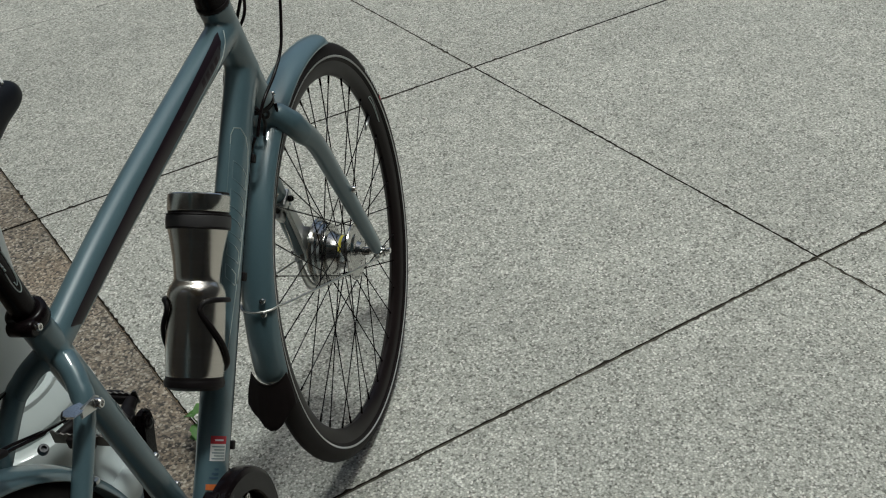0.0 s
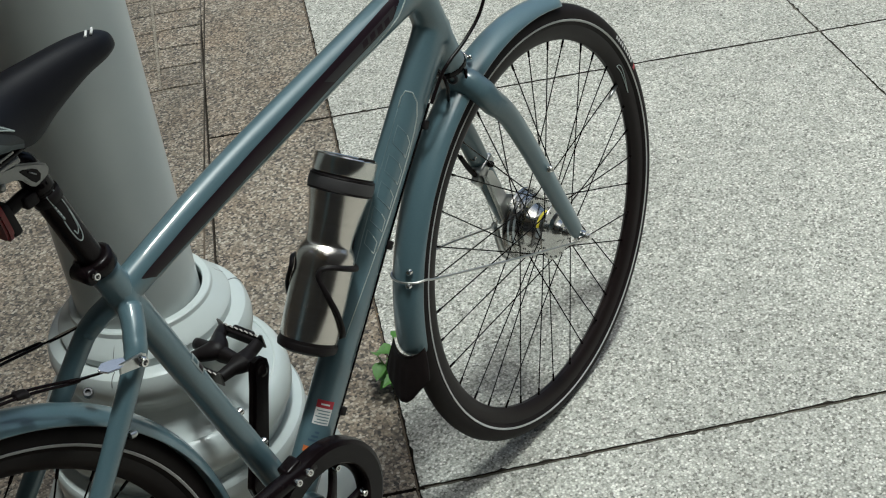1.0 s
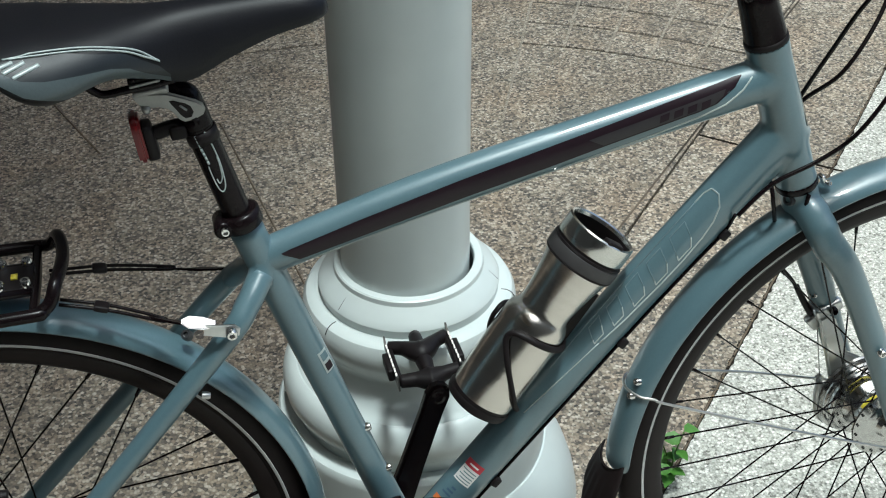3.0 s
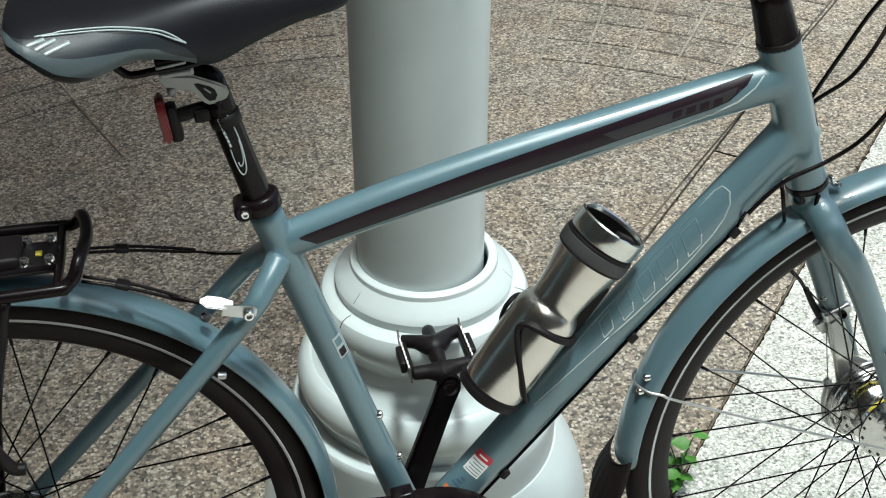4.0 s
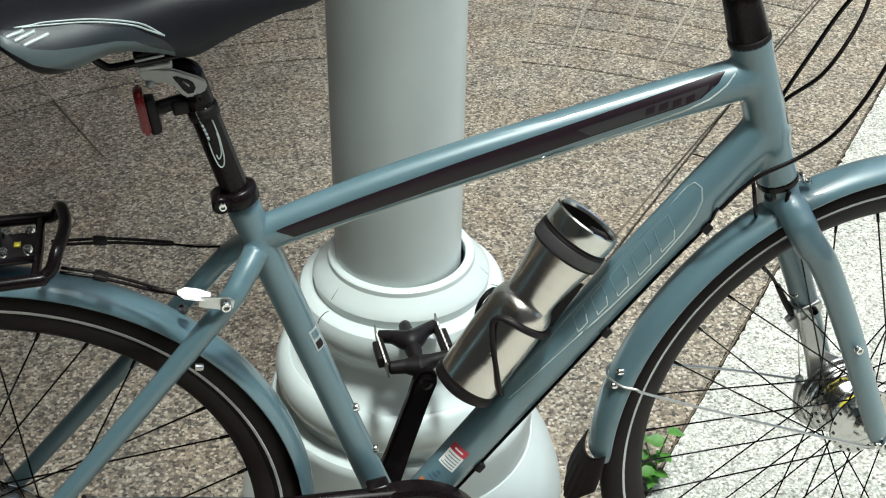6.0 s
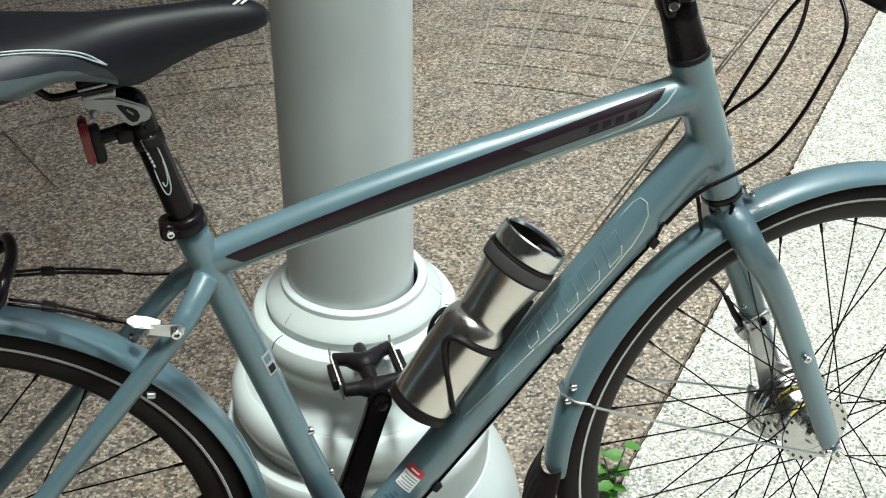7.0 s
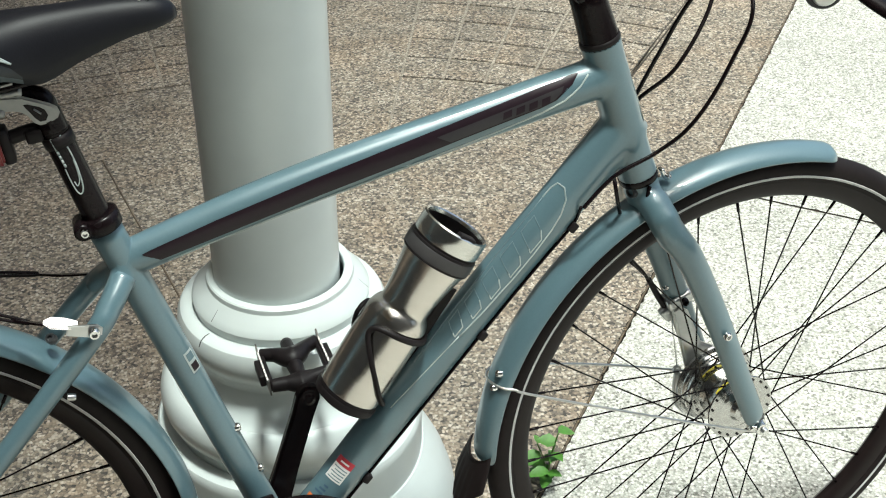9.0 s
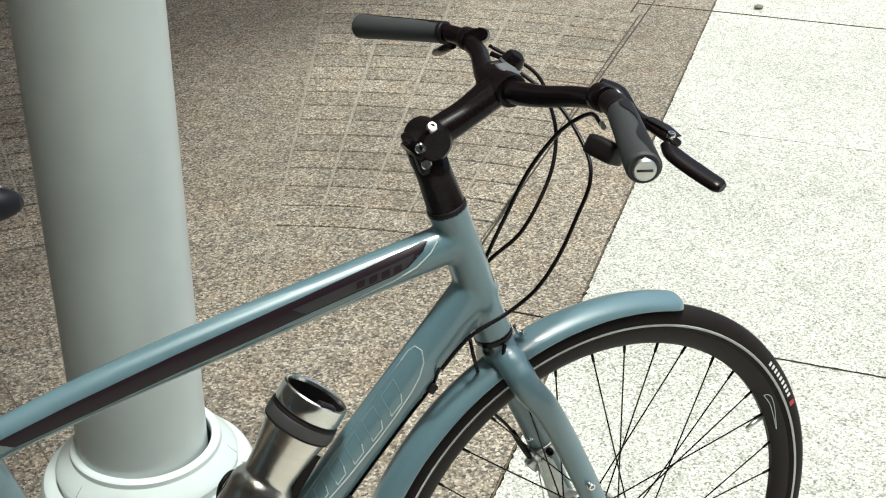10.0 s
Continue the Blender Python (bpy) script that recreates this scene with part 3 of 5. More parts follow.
    melt.mode, melt.voxel_size, melt.use_smooth_shade = "VOXEL", voxel, True
    ease = ob.modifiers.new("ease", "SMOOTH")
    ease.factor, ease.iterations = 0.5, rounds
    return ob


def stub(bar, s0, s1, grow, beyond=()):
    """The stretch of a frame tube between two shares, its girth changed by grow from end to end."""
    pts, radii, n = [], [], 12
    for i in range(n + 1):
        f = i / n
        sh = s0 + (s1 - s0) * f
        top, side = bar.at(sh, 90), bar.at(sh, 0)
        low = bar.at(sh, -90)
        mid = (top + low) / 2
        pts.append(mid)
        d = grow[0] + (grow[1] - grow[0]) * f
        radii.append(((mid - side).length + d, (top - mid).length + d))
    for p in beyond:
        pts.append(Vector(p))
        radii.append(radii[-1])
    return pts, radii


UP_HEAD = [on_head(z) for z in (0.872, 0.86, 0.83, 0.79, 0.75, 0.71, 0.699)]
welded("head_joint", [stub(top_bar, 0.90, 1.0, (-0.0022, 0.0012), [on_head(0.8235)]), stub(down_bar, 0.86, 1.0, (-0.0026, 0.0008), [on_head(0.762)]),
    (UP_HEAD[1:-1], [0.0208, 0.0222, 0.0224, 0.0222, 0.0208])], PAINT, "smooth welded head of the frame")
welded("seat_joint", [stub(top_bar, 0.055, 0.0, (-0.0022, 0.0012), [(0.312, 0, 0.6975)]), stub(seat_bar, 0.005, 0.26, (-0.0006, -0.0016))]
    + [([Vector(p) for p in ((0.318, 0.006 * s, 0.690), (0.308, 0.022 * s, 0.679), (0.298, 0.032 * s, 0.668), (0.284, 0.039 * s, 0.6525))], [0.0125, 0.0130, 0.0124, 0.0100]) for s in (-1, 1)], PAINT, "smooth welded seat cluster of the frame")
for s in (-1, 1):
    part("seat_stay", tube("seat_stay", [(0.317, 0.012 * s, 0.688), (0.298, 0.032 * s, 0.668), (0.272, 0.044 * s, 0.639), (0.15, 0.055 * s, 0.508), (0.006, 0.065 * s, 0.356)], [0.0125, 0.0125, 0.0115, 0.0105, 0.0095], PAINT), bike)
    part("chain_stay", tube("chain_stay", [(0.44, 0.022 * s, 0.277), (0.36, 0.036 * s, 0.289), (0.2, 0.052 * s, 0.314), (0.01, 0.065 * s, 0.340)], [0.013, 0.0125, 0.0115, 0.0095], PAINT), bike)
    part("dropout", plate("dropout", [(-0.018, -0.012), (0.012, -0.016), (0.03, 0.0), (0.022, 0.026), (-0.004, 0.03), (-0.02, 0.012)], 0.006, PAINT), bike, m=pose(0, 0.066 * s, 0.3435))

# films on the top tube: the dark panel, its grey tail, the pale outline and illegible lettering as bars
lo = [(0.045, 12), (0.07, -22), (0.2, -27), (0.45, -24), (0.6, -20), (0.7, -12), (0.855, -3), (0.888, 4), (0.925, 30), (0.942, 53)]
hi = [(0.042, 18), (0.06, 20), (0.2, 22), (0.45, 26), (0.6, 32), (0.7, 38), (0.83, 48), (0.90, 54), (0.930, 58), (0.943, 56)]
part("panel_film", top_bar.film("panel_film", PAINT_DARK, lo, hi), frame_part, "dark gloss panel along the tube side")
part("panel_tail", top_bar.film("panel_tail", PANEL_GREY, [(0.688, -8), (0.78, -3), (0.855, 1), (0.883, 6), (0.900, 18)], [(0.668, 17), (0.78, 23), (0.855, 28), (0.890, 31), (0.908, 33)], 0.0012), frame_part, "grey part of the panel")
part("panel_outline", top_bar.line("panel_outline", FILM_LIGHT, [(0.08, -42), (0.25, -46), (0.45, -46), (0.6, -44), (0.75, -34), (0.854, -20), (0.904, -6), (0.938, 17), (0.960, 42)], 0.0011), frame_part, "pale curved line round the panel")
for s in (0.782, 0.807, 0.832, 0.857):
    part("lettering_bar", top_bar.film("lettering_bar", PAINT_DARK, [(s, 2), (s + 0.017, 4)], [(s + 0.004, 19), (s + 0.021, 21)], 0.0016, 3), frame_part, "dark bar in place of lettering")
# films on the down tube: a swept outline and the strokes of lettering as plain strokes
part("sweep_line", down_bar.line("sweep_line", FILM_LIGHT, [(0.868, 72), (0.884, 72), (0.894, 64), (0.895, 42), (0.884, 20), (0.865, 6), (0.842, -2), (0.80, -7), (0.759, -7), (0.68, 0), (0.62, 10)], 0.0013), down, "pale swept line")
part("sweep_line", down_bar.line("sweep_line", FILM_LIGHT, [(0.62, 10), (0.52, 24), (0.44, 36)], 0.0007), down)
part("sweep_line", down_bar.line("sweep_line", FILM_FAINT, [(0.868, 72), (0.80, 70), (0.70, 68), (0.60, 66), (0.53, 63)], 0.0008), down, "faint upper line")
for k in range(5):
    s = 0.615 + 0.046 * k
    foot = along([(0.60, 15), (0.62, 12), (0.68, 2), (0.759, -4), (0.85, -2)], s)
    part("stroke", down_bar.line("stroke", FILM_LIGHT, [(s + 0.004, foot + 15), (s, foot + 5), (s + 0.024, foot + 5), (s + 0.034, foot + 22)], 0.0008), down, "pale slanted stroke in place of lettering")
    part("stroke", down_bar.line("stroke", FILM_FAINT, [(s + 0.004, foot + 15), (s + 0.016, 56), (s + 0.044, 57), (s + 0.034, foot + 22)], 0.0006), down, "faint outlined block in place of lettering")
# warning label low on the down tube
part("label_paper", down_bar.film("label_paper", FILM_WHITE, [(0.266, 14), (0.304, 14)], [(0.266, 68), (0.304, 68)]), down, "white warning label")
part("label_head", down_bar.film("label_head", FILM_RED, [(0.303, 14), (0.319, 14)], [(0.303, 68), (0.319, 68)], 0.0009), down, "red heading of the label")
for k in range(5):
    part("print_bar", down_bar.film("print_bar", FILM_FAINT, [(0.270 + k * 0.0065, 19), (0.2722 + k * 0.0065, 19)], [(0.270 + k * 0.0065, 62 - 7 * (k % 2)), (0.2722 + k * 0.0065, 62 - 7 * (k % 2))], 0.0011), down, "grey bar in place of small print")
part("print_bar", down_bar.film("print_bar", FILM_WHITE, [(0.309, 26), (0.3125, 26)], [(0.309, 54), (0.3125, 54)], 0.0013), down, "pale bar in place of the heading")
for k in range(3):
    part("label_foot", down_bar.film("label_foot", FILM_NAVY, [(0.222 + k * 0.011, 36), (0.227 + k * 0.011, 36)], [(0.222 + k * 0.011, 66 - 8 * k), (0.227 + k * 0.011, 66 - 8 * k)]), down, "navy bar under the label")
part("label_foot", down_bar.film("label_foot", FILM_ORANGE, [(0.190, 38), (0.207, 38)], [(0.190, 76), (0.207, 76)]), down, "orange strip under the label")
# small badge on the seat tube
part("badge", seat_bar.film("badge", FILM_LIGHT, [(0.345, 22), (0.402, 22)], [(0.345, 64), (0.402, 64)]), seat_tube, "small pale badge")
part("badge_field", seat_bar.film("badge_field", PAINT, [(0.350, 28), (0.369, 28)], [(0.350, 58), (0.369, 58)], 0.0012), seat_tube)
part("badge_field", seat_bar.film("badge_field", PAINT_DARK, [(0.377, 28), (0.397, 28)], [(0.377, 58), (0.397, 58)], 0.0012), seat_tube)
for s in (0.605, 0.742):
    part("boss_bolt", bolt("boss_bolt", 0.005, 0.007, CHROME), bike, "shiny bottle boss bolt", turned((0.93, -0.2, 0.31), Vector((seat_bar.at(s, 0).x + 0.0125, -0.004, seat_bar.at(s, 0).z + 0.005))))

# ---- seat clamp, post and saddle ----
post_way = Vector((-0.25, 0, 0.9682))
clamp_at = Vector((0.3035, 0, 0.7475))
part("seat_clamp", tube("seat_clamp", [clamp_at - post_way * 0.008, clamp_at - post_way * 0.006, clamp_at + post_way * 0.008, clamp_at + post_way * 0.010], [0.019, 0.021, 0.021, 0.0165], BLACK, up=(1, 0, 0), sides=26, curved=False), bike)
part("clamp_lug", tube("clamp_lug", [(0.2865, 0.012, 0.745), (0.2865, 0.010, 0.745), (0.2865, -0.016, 0.7455), (0.2865, -0.0185, 0.7455)], [0.007, 0.0092, 0.0092, 0.0070], BLACK, sides=20, curved=False), bike)
part("clamp_bolt", bolt("clamp_bolt", 0.0045, 0.007, CHROME), bike, "small shiny bolt", turned((0, -1, 0.1), (0.2875, -0.0165, 0.7465)))
post_top = clamp_at + post_way * 0.118
part("seat_post", tube("seat_post", [clamp_at, clamp_at + post_way * 0.06, post_top], 0.0138, BLACK, up=(1, 0, 0), sides=22), bike, "black seat post with a pale loop")
across_post = Vector((0.9682, 0, 0.25))


def on_post(h, off, out=0.0141):
    return clamp_at + post_way * h + across_post * off - Y * math.sqrt(out * out - off * off)


part("post_loop", tube("post_loop", [on_post(h, o) for h, o in ((0.1037, 0.0040), (0.0879, 0.0056), (0.0705, 0.0056), (0.0526, 0.0034), (0.0439, 0.0008), (0.0409, -0.0026), (0.0450, -0.0050), (0.0577, -0.0058), (0.0700, -0.0054))], 0.0007, FILM_LIGHT, sides=6), bike, "pale printed loop")
part("post_loop", tube("post_loop", [on_post(h, o) for h, o in ((0.0760, 0.0050), (0.0678, 0.0044), (0.0550, 0.0020), (0.0500, -0.0020), (0.0550, -0.0030))], 0.0006, FILM_LIGHT, sides=6), bike)
for k in range(7):
    part("lettering_bar", tube("lettering_bar", [on_post(0.0720 + k * 0.0046, -0.0040 - 0.00022 * k), on_post(0.0754 + k * 0.0046, -0.0042 - 0.00022 * k)], 0.0012, FILM_LIGHT, sides=6), bike, "pale bar in place of lettering")
# the yoke: a forked alloy arm that carries the rails
for s in (-1, 1):
    part("yoke_arm", plate("yoke_arm", [(0.2243, 0.8913), (0.2268, 0.8858), (0.2301, 0.8812), (0.2350, 0.8792), (0.2450, 0.8784), (0.2515, 0.8767), (0.2562, 0.8730), (0.2592, 0.8682), (0.2620, 0.8642), (0.2663, 0.8614), (0.2742, 0.8623), (0.2829, 0.8665), (0.2853, 0.8713), (0.2838, 0.8770), (0.2775, 0.8815), (0.2701, 0.8848), (0.2628, 0.8882), (0.2545, 0.8915), (0.2403, 0.8930), (0.2290, 0.8935)], 0.005, YOKE, 0.0018), bike, "grey alloy yoke arm", pose(0, 0.0125 * s, 0))
    part("yoke_nut", tube("yoke_nut", [(0.2344, 0.0125 * s, 0.8815), (0.2344, 0.0125 * s, 0.8770), (0.2344, 0.0125 * s, 0.8742)], [0.0042, 0.0042, 0.0030], YOKE, up=(1, 0, 0), sides=12, curved=False), bike, "small grey clamp nut")
part("yoke_body", tube("yoke_body", [post_top - post_way * 0.012, post_top + Vector((-0.001, 0, 0.008)), (0.270, 0, 0.884), (0.246, 0, 0.894)], [0.0142, 0.0135, 0.0095, 0.007], BLACK, up=(0, 1, 0)), bike)
# the open slot: a black plate on the arm, a pale strip on it
part("yoke_slot", plate("yoke_slot", [(0.2547, 0.8839), (0.2587, 0.8840), (0.2632, 0.8820), (0.2685, 0.8800), (0.2728, 0.8767), (0.2748, 0.8709), (0.2723, 0.8661), (0.2671, 0.8655), (0.2634, 0.8692), (0.2599, 0.8751), (0.2568, 0.8798)], 0.002, BLACK, 0.0006), bike, "dark slot in the yoke", pose(0, -0.0147, 0))
part("slot_bolt", tube("slot_bolt", [(0.2634, -0.0162, 0.8790), (0.2690, -0.0162, 0.8740)], (0.0022, 0.0008), YOKE, up=(0, -1, 0), sides=8), bike, "pale strip in the slot")
part("rail_clamp", bevel_box("rail_clamp", (0.0300, 0.050, 0.0056), YOKE, 0.002), bike, "grey rail clamp", pose(0.2405, 0, 0.8985, 0, -5, 0))
part("rail_clamp", bevel_box("rail_clamp", (0.0060, 0.048, 0.0085), YOKE, 0.002), bike, "grey rail clamp", pose(0.2530, 0, 0.8995, 0, -8, 0))
part("rail_clamp", bevel_box("rail_clamp", (0.0280, 0.052, 0.0105), BLACK, 0.003), bike, m=pose(0.2370, 0, 0.9105, 0, -6, 0))
for s in (-1, 1):
    part("clamp_edge", bevel_box("clamp_edge", (0.0270, 0.004, 0.0032), YOKE, 0.0012), bike, "grey rim of the rail clamp", pose(0.2370, 0.0268 * s, 0.9086, 0, -8, 0))
    part("saddle_rail", tube("saddle_rail", [(0.178, 0.030 * s, 0.928), (0.186, 0.028 * s, 0.916), (0.1945, 0.026 * s, 0.9065), (0.203, 0.0255 * s, 0.9020), (0.222, 0.0245 * s, 0.9035), (0.255, 0.022 * s, 0.906), (0.29, 0.019 * s, 0.914), (0.33, 0.014 * s, 0.932), (0.375, 0.006 * s, 0.947)], 0.0036, BLACK), bike)


SADDLE_LINE = [(0.104, 0.040, 0.962, 0.950), (0.109, 0.066, 0.966, 0.946), (0.122, 0.079, 0.969, 0.938), (0.137, 0.0815, 0.970, 0.924), (0.155, 0.080, 0.970, 0.9165), (0.175, 0.074, 0.968, 0.9175), (0.21, 0.058, 0.9665, 0.924),
               (0.245, 0.042, 0.966, 0.915), (0.275, 0.032, 0.967, 0.906), (0.312, 0.0255, 0.968, 0.920), (0.352, 0.0215, 0.9685, 0.934), (0.382, 0.0185, 0.966, 0.940), (0.397, 0.012, 0.960, 0.9435), (0.403, 0.004, 0.953, 0.946)]
SADDLE_RIBS = [tuple(v) for v in smooth_path([(u, w, top, (top - low) / 0.787) for u, w, top, low in SADDLE_LINE], 10)]


def saddle_point(rib, f):
    """A point of the saddle's skin; f runs from 0 at the crown to 1 at the lower rim."""
    u, w, top, deep = rib
    a = f * radians(118)
    y = w * math.sin(a) ** 0.8 * (1 if f < 0.76 else 1 - (f - 0.76) * 0.35)
    z = top - deep * (1 - math.cos(a) if a < radians(90) else 1 + (a - radians(90)) * 0.55) * 0.62
    return u, y, z


def saddle_share(rib, z):
    lo, hi = 0.0, 1.0
    for _ in range(24):
        mid = (lo + hi) / 2
        lo, hi = (mid, hi) if saddle_point(rib, mid)[2] > z else (lo, mid)
    return lo


def saddle_shell(name, material):
    n, verts, faces = 57, [], []
    for rib in SADDLE_RIBS:
        for k in range(n):
            f = -1 + 2 * k / (n - 1)
            u, y, z = saddle_point(rib, abs(f))
            verts.append((u, math.copysign(y, f), z))
    for i in range(len(SADDLE_RIBS) - 1):
        for k in range(n - 1):
            faces.append((i * n + k, (i + 1) * n + k, (i + 1) * n + k + 1, i * n + k + 1))
    return mesh_of(name, verts, faces, material)


def saddle_strip(name, material, foot, head, u0, u1, side, proud=0.0007, rows=8):
    """A strip of vinyl laid on one flank between two height lines."""
    verts, faces, n = [], [], rows + 1
    ribs = [r for r in SADDLE_RIBS if u0 <= r[0] <= u1]
    for rib in ribs:
        a, b = saddle_share(rib, foot(rib[0])), saddle_share(rib, head(rib[0]))
        for k in range(n):
            u, y, z = saddle_point(rib, a + (b - a) * k / rows)
            verts.append((u - (proud if u < 0.12 else 0), side * (y + proud), z + proud * 0.5))
    for i in range(len(ribs) - 1):
        for k in range(rows):
            faces.append((i * n + k, (i + 1) * n + k, (i + 1) * n + k + 1, i * n + k + 1))
    return mesh_of(name, verts, faces, material)


def trim_top(u):
    return along([(0.10, 0.962), (0.112, 0.9605), (0.123, 0.9555), (0.144, 0.9445), (0.161, 0.941), (0.189, 0.939), (0.213, 0.9375), (0.228, 0.933), (0.244, 0.922), (0.263, 0.913)], u)


def trim_foot(u):
    return along([(0.10, 0.957), (0.115, 0.9535), (0.128, 0.944), (0.144, 0.932), (0.160, 0.926), (0.174, 0.9185), (0.180, 0.90), (0.27, 0.90)], u)


def flank_top(u):
    return along([(0.10, 0.962), (0.13, 0.958), (0.18, 0.9555), (0.225, 0.946), (0.252, 0.928), (0.263, 0.914)], u)


saddle = part("saddle", saddle_shell("saddle", SADDLE_SKIN), bike, "black and blue-grey padded saddle")
for side in (-1, 1):
    part("saddle_skirt", saddle_strip("saddle_skirt", SADDLE_TRIM, lambda u: trim_foot(u), trim_top, 0.104, 0.262, side, 0.0009), saddle, "blue-grey lower rear skirt")
    part("saddle_flank", saddle_strip("saddle_flank", SADDLE_SIDE, trim_top, lambda u: max(flank_top(u), trim_top(u) + 0.0003), 0.104, 0.262, side), saddle, "charcoal side flank")
for pts in (((0.1255, -0.0735, 0.9550), (0.1398, -0.0662, 0.9570)), ((0.1317, -0.0752, 0.9518), (0.1487, -0.0658, 0.9559)), ((0.1384, -0.0768, 0.9478), (0.1595, -0.0668, 0.9529))):
    a, b = Vector(pts[0]), Vector(pts[1])
    part("saddle_stripe", tube("saddle_stripe", [a, a.lerp(b, 0.5) + Vector((0, -0.0006, 0.0003)), b], (0.0006, 0.0021), FILM_LIGHT, up=(0, -0.7, 0.7), sides=6), saddle, "short silver slash")
for pts in (((0.137, -0.0638, 0.9588), (0.1565, -0.0604, 0.9581), (0.1916, -0.0534, 0.9552), (0.2248, -0.0468, 0.9476), (0.2423, -0.0421, 0.9384), (0.2527, -0.0389, 0.9322)),
            ((0.132, -0.0640, 0.9590), (0.1457, -0.0611, 0.9593), (0.1565, -0.0578, 0.9596), (0.19, -0.0515, 0.9572), (0.2189, -0.0467, 0.9516), (0.2366, -0.0424, 0.9449), (0.2527, -0.0389, 0.9322))):
    part("saddle_piping", tube("saddle_piping", pts, 0.0009, FILM_LIGHT, sides=6), saddle, "thin silver line")
for k in range(2):
    part("nose_mark", tube("nose_mark", [(0.370 + 0.007 * k, -0.010, 0.9662), (0.378 + 0.007 * k, -0.002, 0.9682)], (0.0010, 0.0014), FILM_WHITE, sides=6), saddle, "small white mark on the nose")

# ---- rear light on the post ----
part("light_bracket", tube("light_bracket", [(0.280, 0, 0.851), (0.262, 0, 0.853), (0.243, 0, 0.849), (0.236, 0, 0.848)], [0.0085, 0.0065, 0.0070, 0.0065], BLACK_MATT), bike)
part("light_arm", bevel_box("light_arm", (0.016, 0.020, 0.013), BLACK_MATT, 0.003), bike, m=pose(0.259, -0.001, 0.849, 0, -6, 0))
part("light_band", tube("light_band", [post_top - post_way * 0.027, post_top - post_way * 0.015], 0.0152, BLACK_MATT, up=(1, 0, 0), sides=22), bike)
lamp_pose = pose(0.2325, -0.001, 0.8425, 0, -8, 0)
part("light_back", bevel_box("light_back", (0.012, 0.022, 0.036), BLACK_MATT, 0.005), bike, m=lamp_pose)
lens_rim = [(0.0150 * math.copysign(abs(math.cos(q)) ** 0.62, math.cos(q)), 0.0240 * math.copysign(abs(math.sin(q)) ** 0.62, math.sin(q))) for q in (2 * math.pi * k / 32 for k in range(32))]
part("red_lens", plate("red_lens", lens_rim, 0.0085, RED_LENS, 0.0025), bike, "red reflector lens of the rear light", pose(0.2240, -0.001, 0.8470, 0, -6, 0) @ pose(0, 0, 0, 0, 0, 90))

# ---- wheels ----
TYRE = [(0.3105, -0.0095), (0.3135, -0.0135), (0.3195, -0.0163), (0.3265, -0.017), (0.333, -0.0155), (0.3385, -0.0115), (0.342, -0.006), (0.3435, 0.0), (0.342, 0.006), (0.3385, 0.0115), (0.333, 0.0155), (0.3265, 0.017), (0.3195, 0.0163), (0.3135, 0.0135), (0.3105, 0.0095)]
RIM = [(0.3125, -0.0125), (0.3105, -0.0125), (0.302, -0.0118), (0.294, -0.0085), (0.2895, -0.003), (0.2895, 0.003), (0.294, 0.0085), (0.302, 0.0118), (0.3105, 0.0125), (0.3125, 0.0125)]
STRIPE = [(0.3180, -0.0164), (0.3186, -0.0169), (0.3208, -0.0174), (0.3214, -0.0169)]


WIRE = plain("satin_wire", (0.62, 0.61, 0.58), 0.34, 1.0, 0.06, 120, 0.0)
HUB_METAL = plain("polished_hub_alloy", (0.52, 0.515, 0.50), 0.15, 1.0, 0.08, 120, 0.02)


def spoke_mesh(name, flange, y, lead):
    """One spoke from the hub's flange to the rim, tangential by the lead angle, with its nipple."""
    a = Vector((flange * math.cos(lead), y, flange * math.sin(lead)))
    b = Vector((0.2915, y * 0.06, 0))
    c = a.lerp(b, 0.945)
    return tube(name, [a, c, c.lerp(b, 0.05), b], [0.00105, 0.00105, 0.0019, 0.0019], BLACK, up=(0, 1, 0), sides=6, curved=False)


def wheel(name, label, m, spokes, flange, half, hub_profile, hub_label, turn, shift=0.0):
    w = part(name, lathe("tyre", TYRE, RUBBER, 128, "Y"), bike, label, m)
    part("rim", lathe("rim", RIM, RIM_DARK, 128, "Y"), w, "dark deep-section rim")
    for s in (-1, 1):
        part("stripe", lathe("stripe", [(r, h * -s) for r, h in (STRIPE if s < 0 else STRIPE[::-1])], REFLECT, 128, "Y"), w, "thin silver reflective stripe")
    part("hub", lathe("hub", hub_profile, HUB_METAL, 48, "Y"), w, hub_label)
    verts, faces = [], []
    for k in range(spokes // 2):
        q = 2 * math.pi * (k + 0.5) / (spokes // 2)
        for face in (shift - half - 0.0028, shift + half - 0.0032):
            o = len(verts)
            for i in range(8):
                e = 2 * math.pi * i / 8
                verts.append((flange * math.cos(q) + 0.0019 * math.cos(e), face, flange * math.sin(q) + 0.0019 * math.sin(e)))
            faces.append(tuple(range(o, o + 8)))
    tagged(part("spoke_holes", mesh_of("spoke_holes", verts, faces, BLACK_MATT, False), w), "dark spoke holes", kind="stuff")
    kinds = [spoke_mesh("spoke", flange, shift + half * (-1 if q % 2 else 1), radians(62 if q // 2 else -62)) for q in range(4)]
    for k in range(spokes):
        q = (k % 2) + 2 * ((k // 2) % 2)
        part("spoke", kinds[q], w, m=Matrix.Rotation(-(turn + 2 * math.pi * k / spokes), 4, "Y"))
    return w


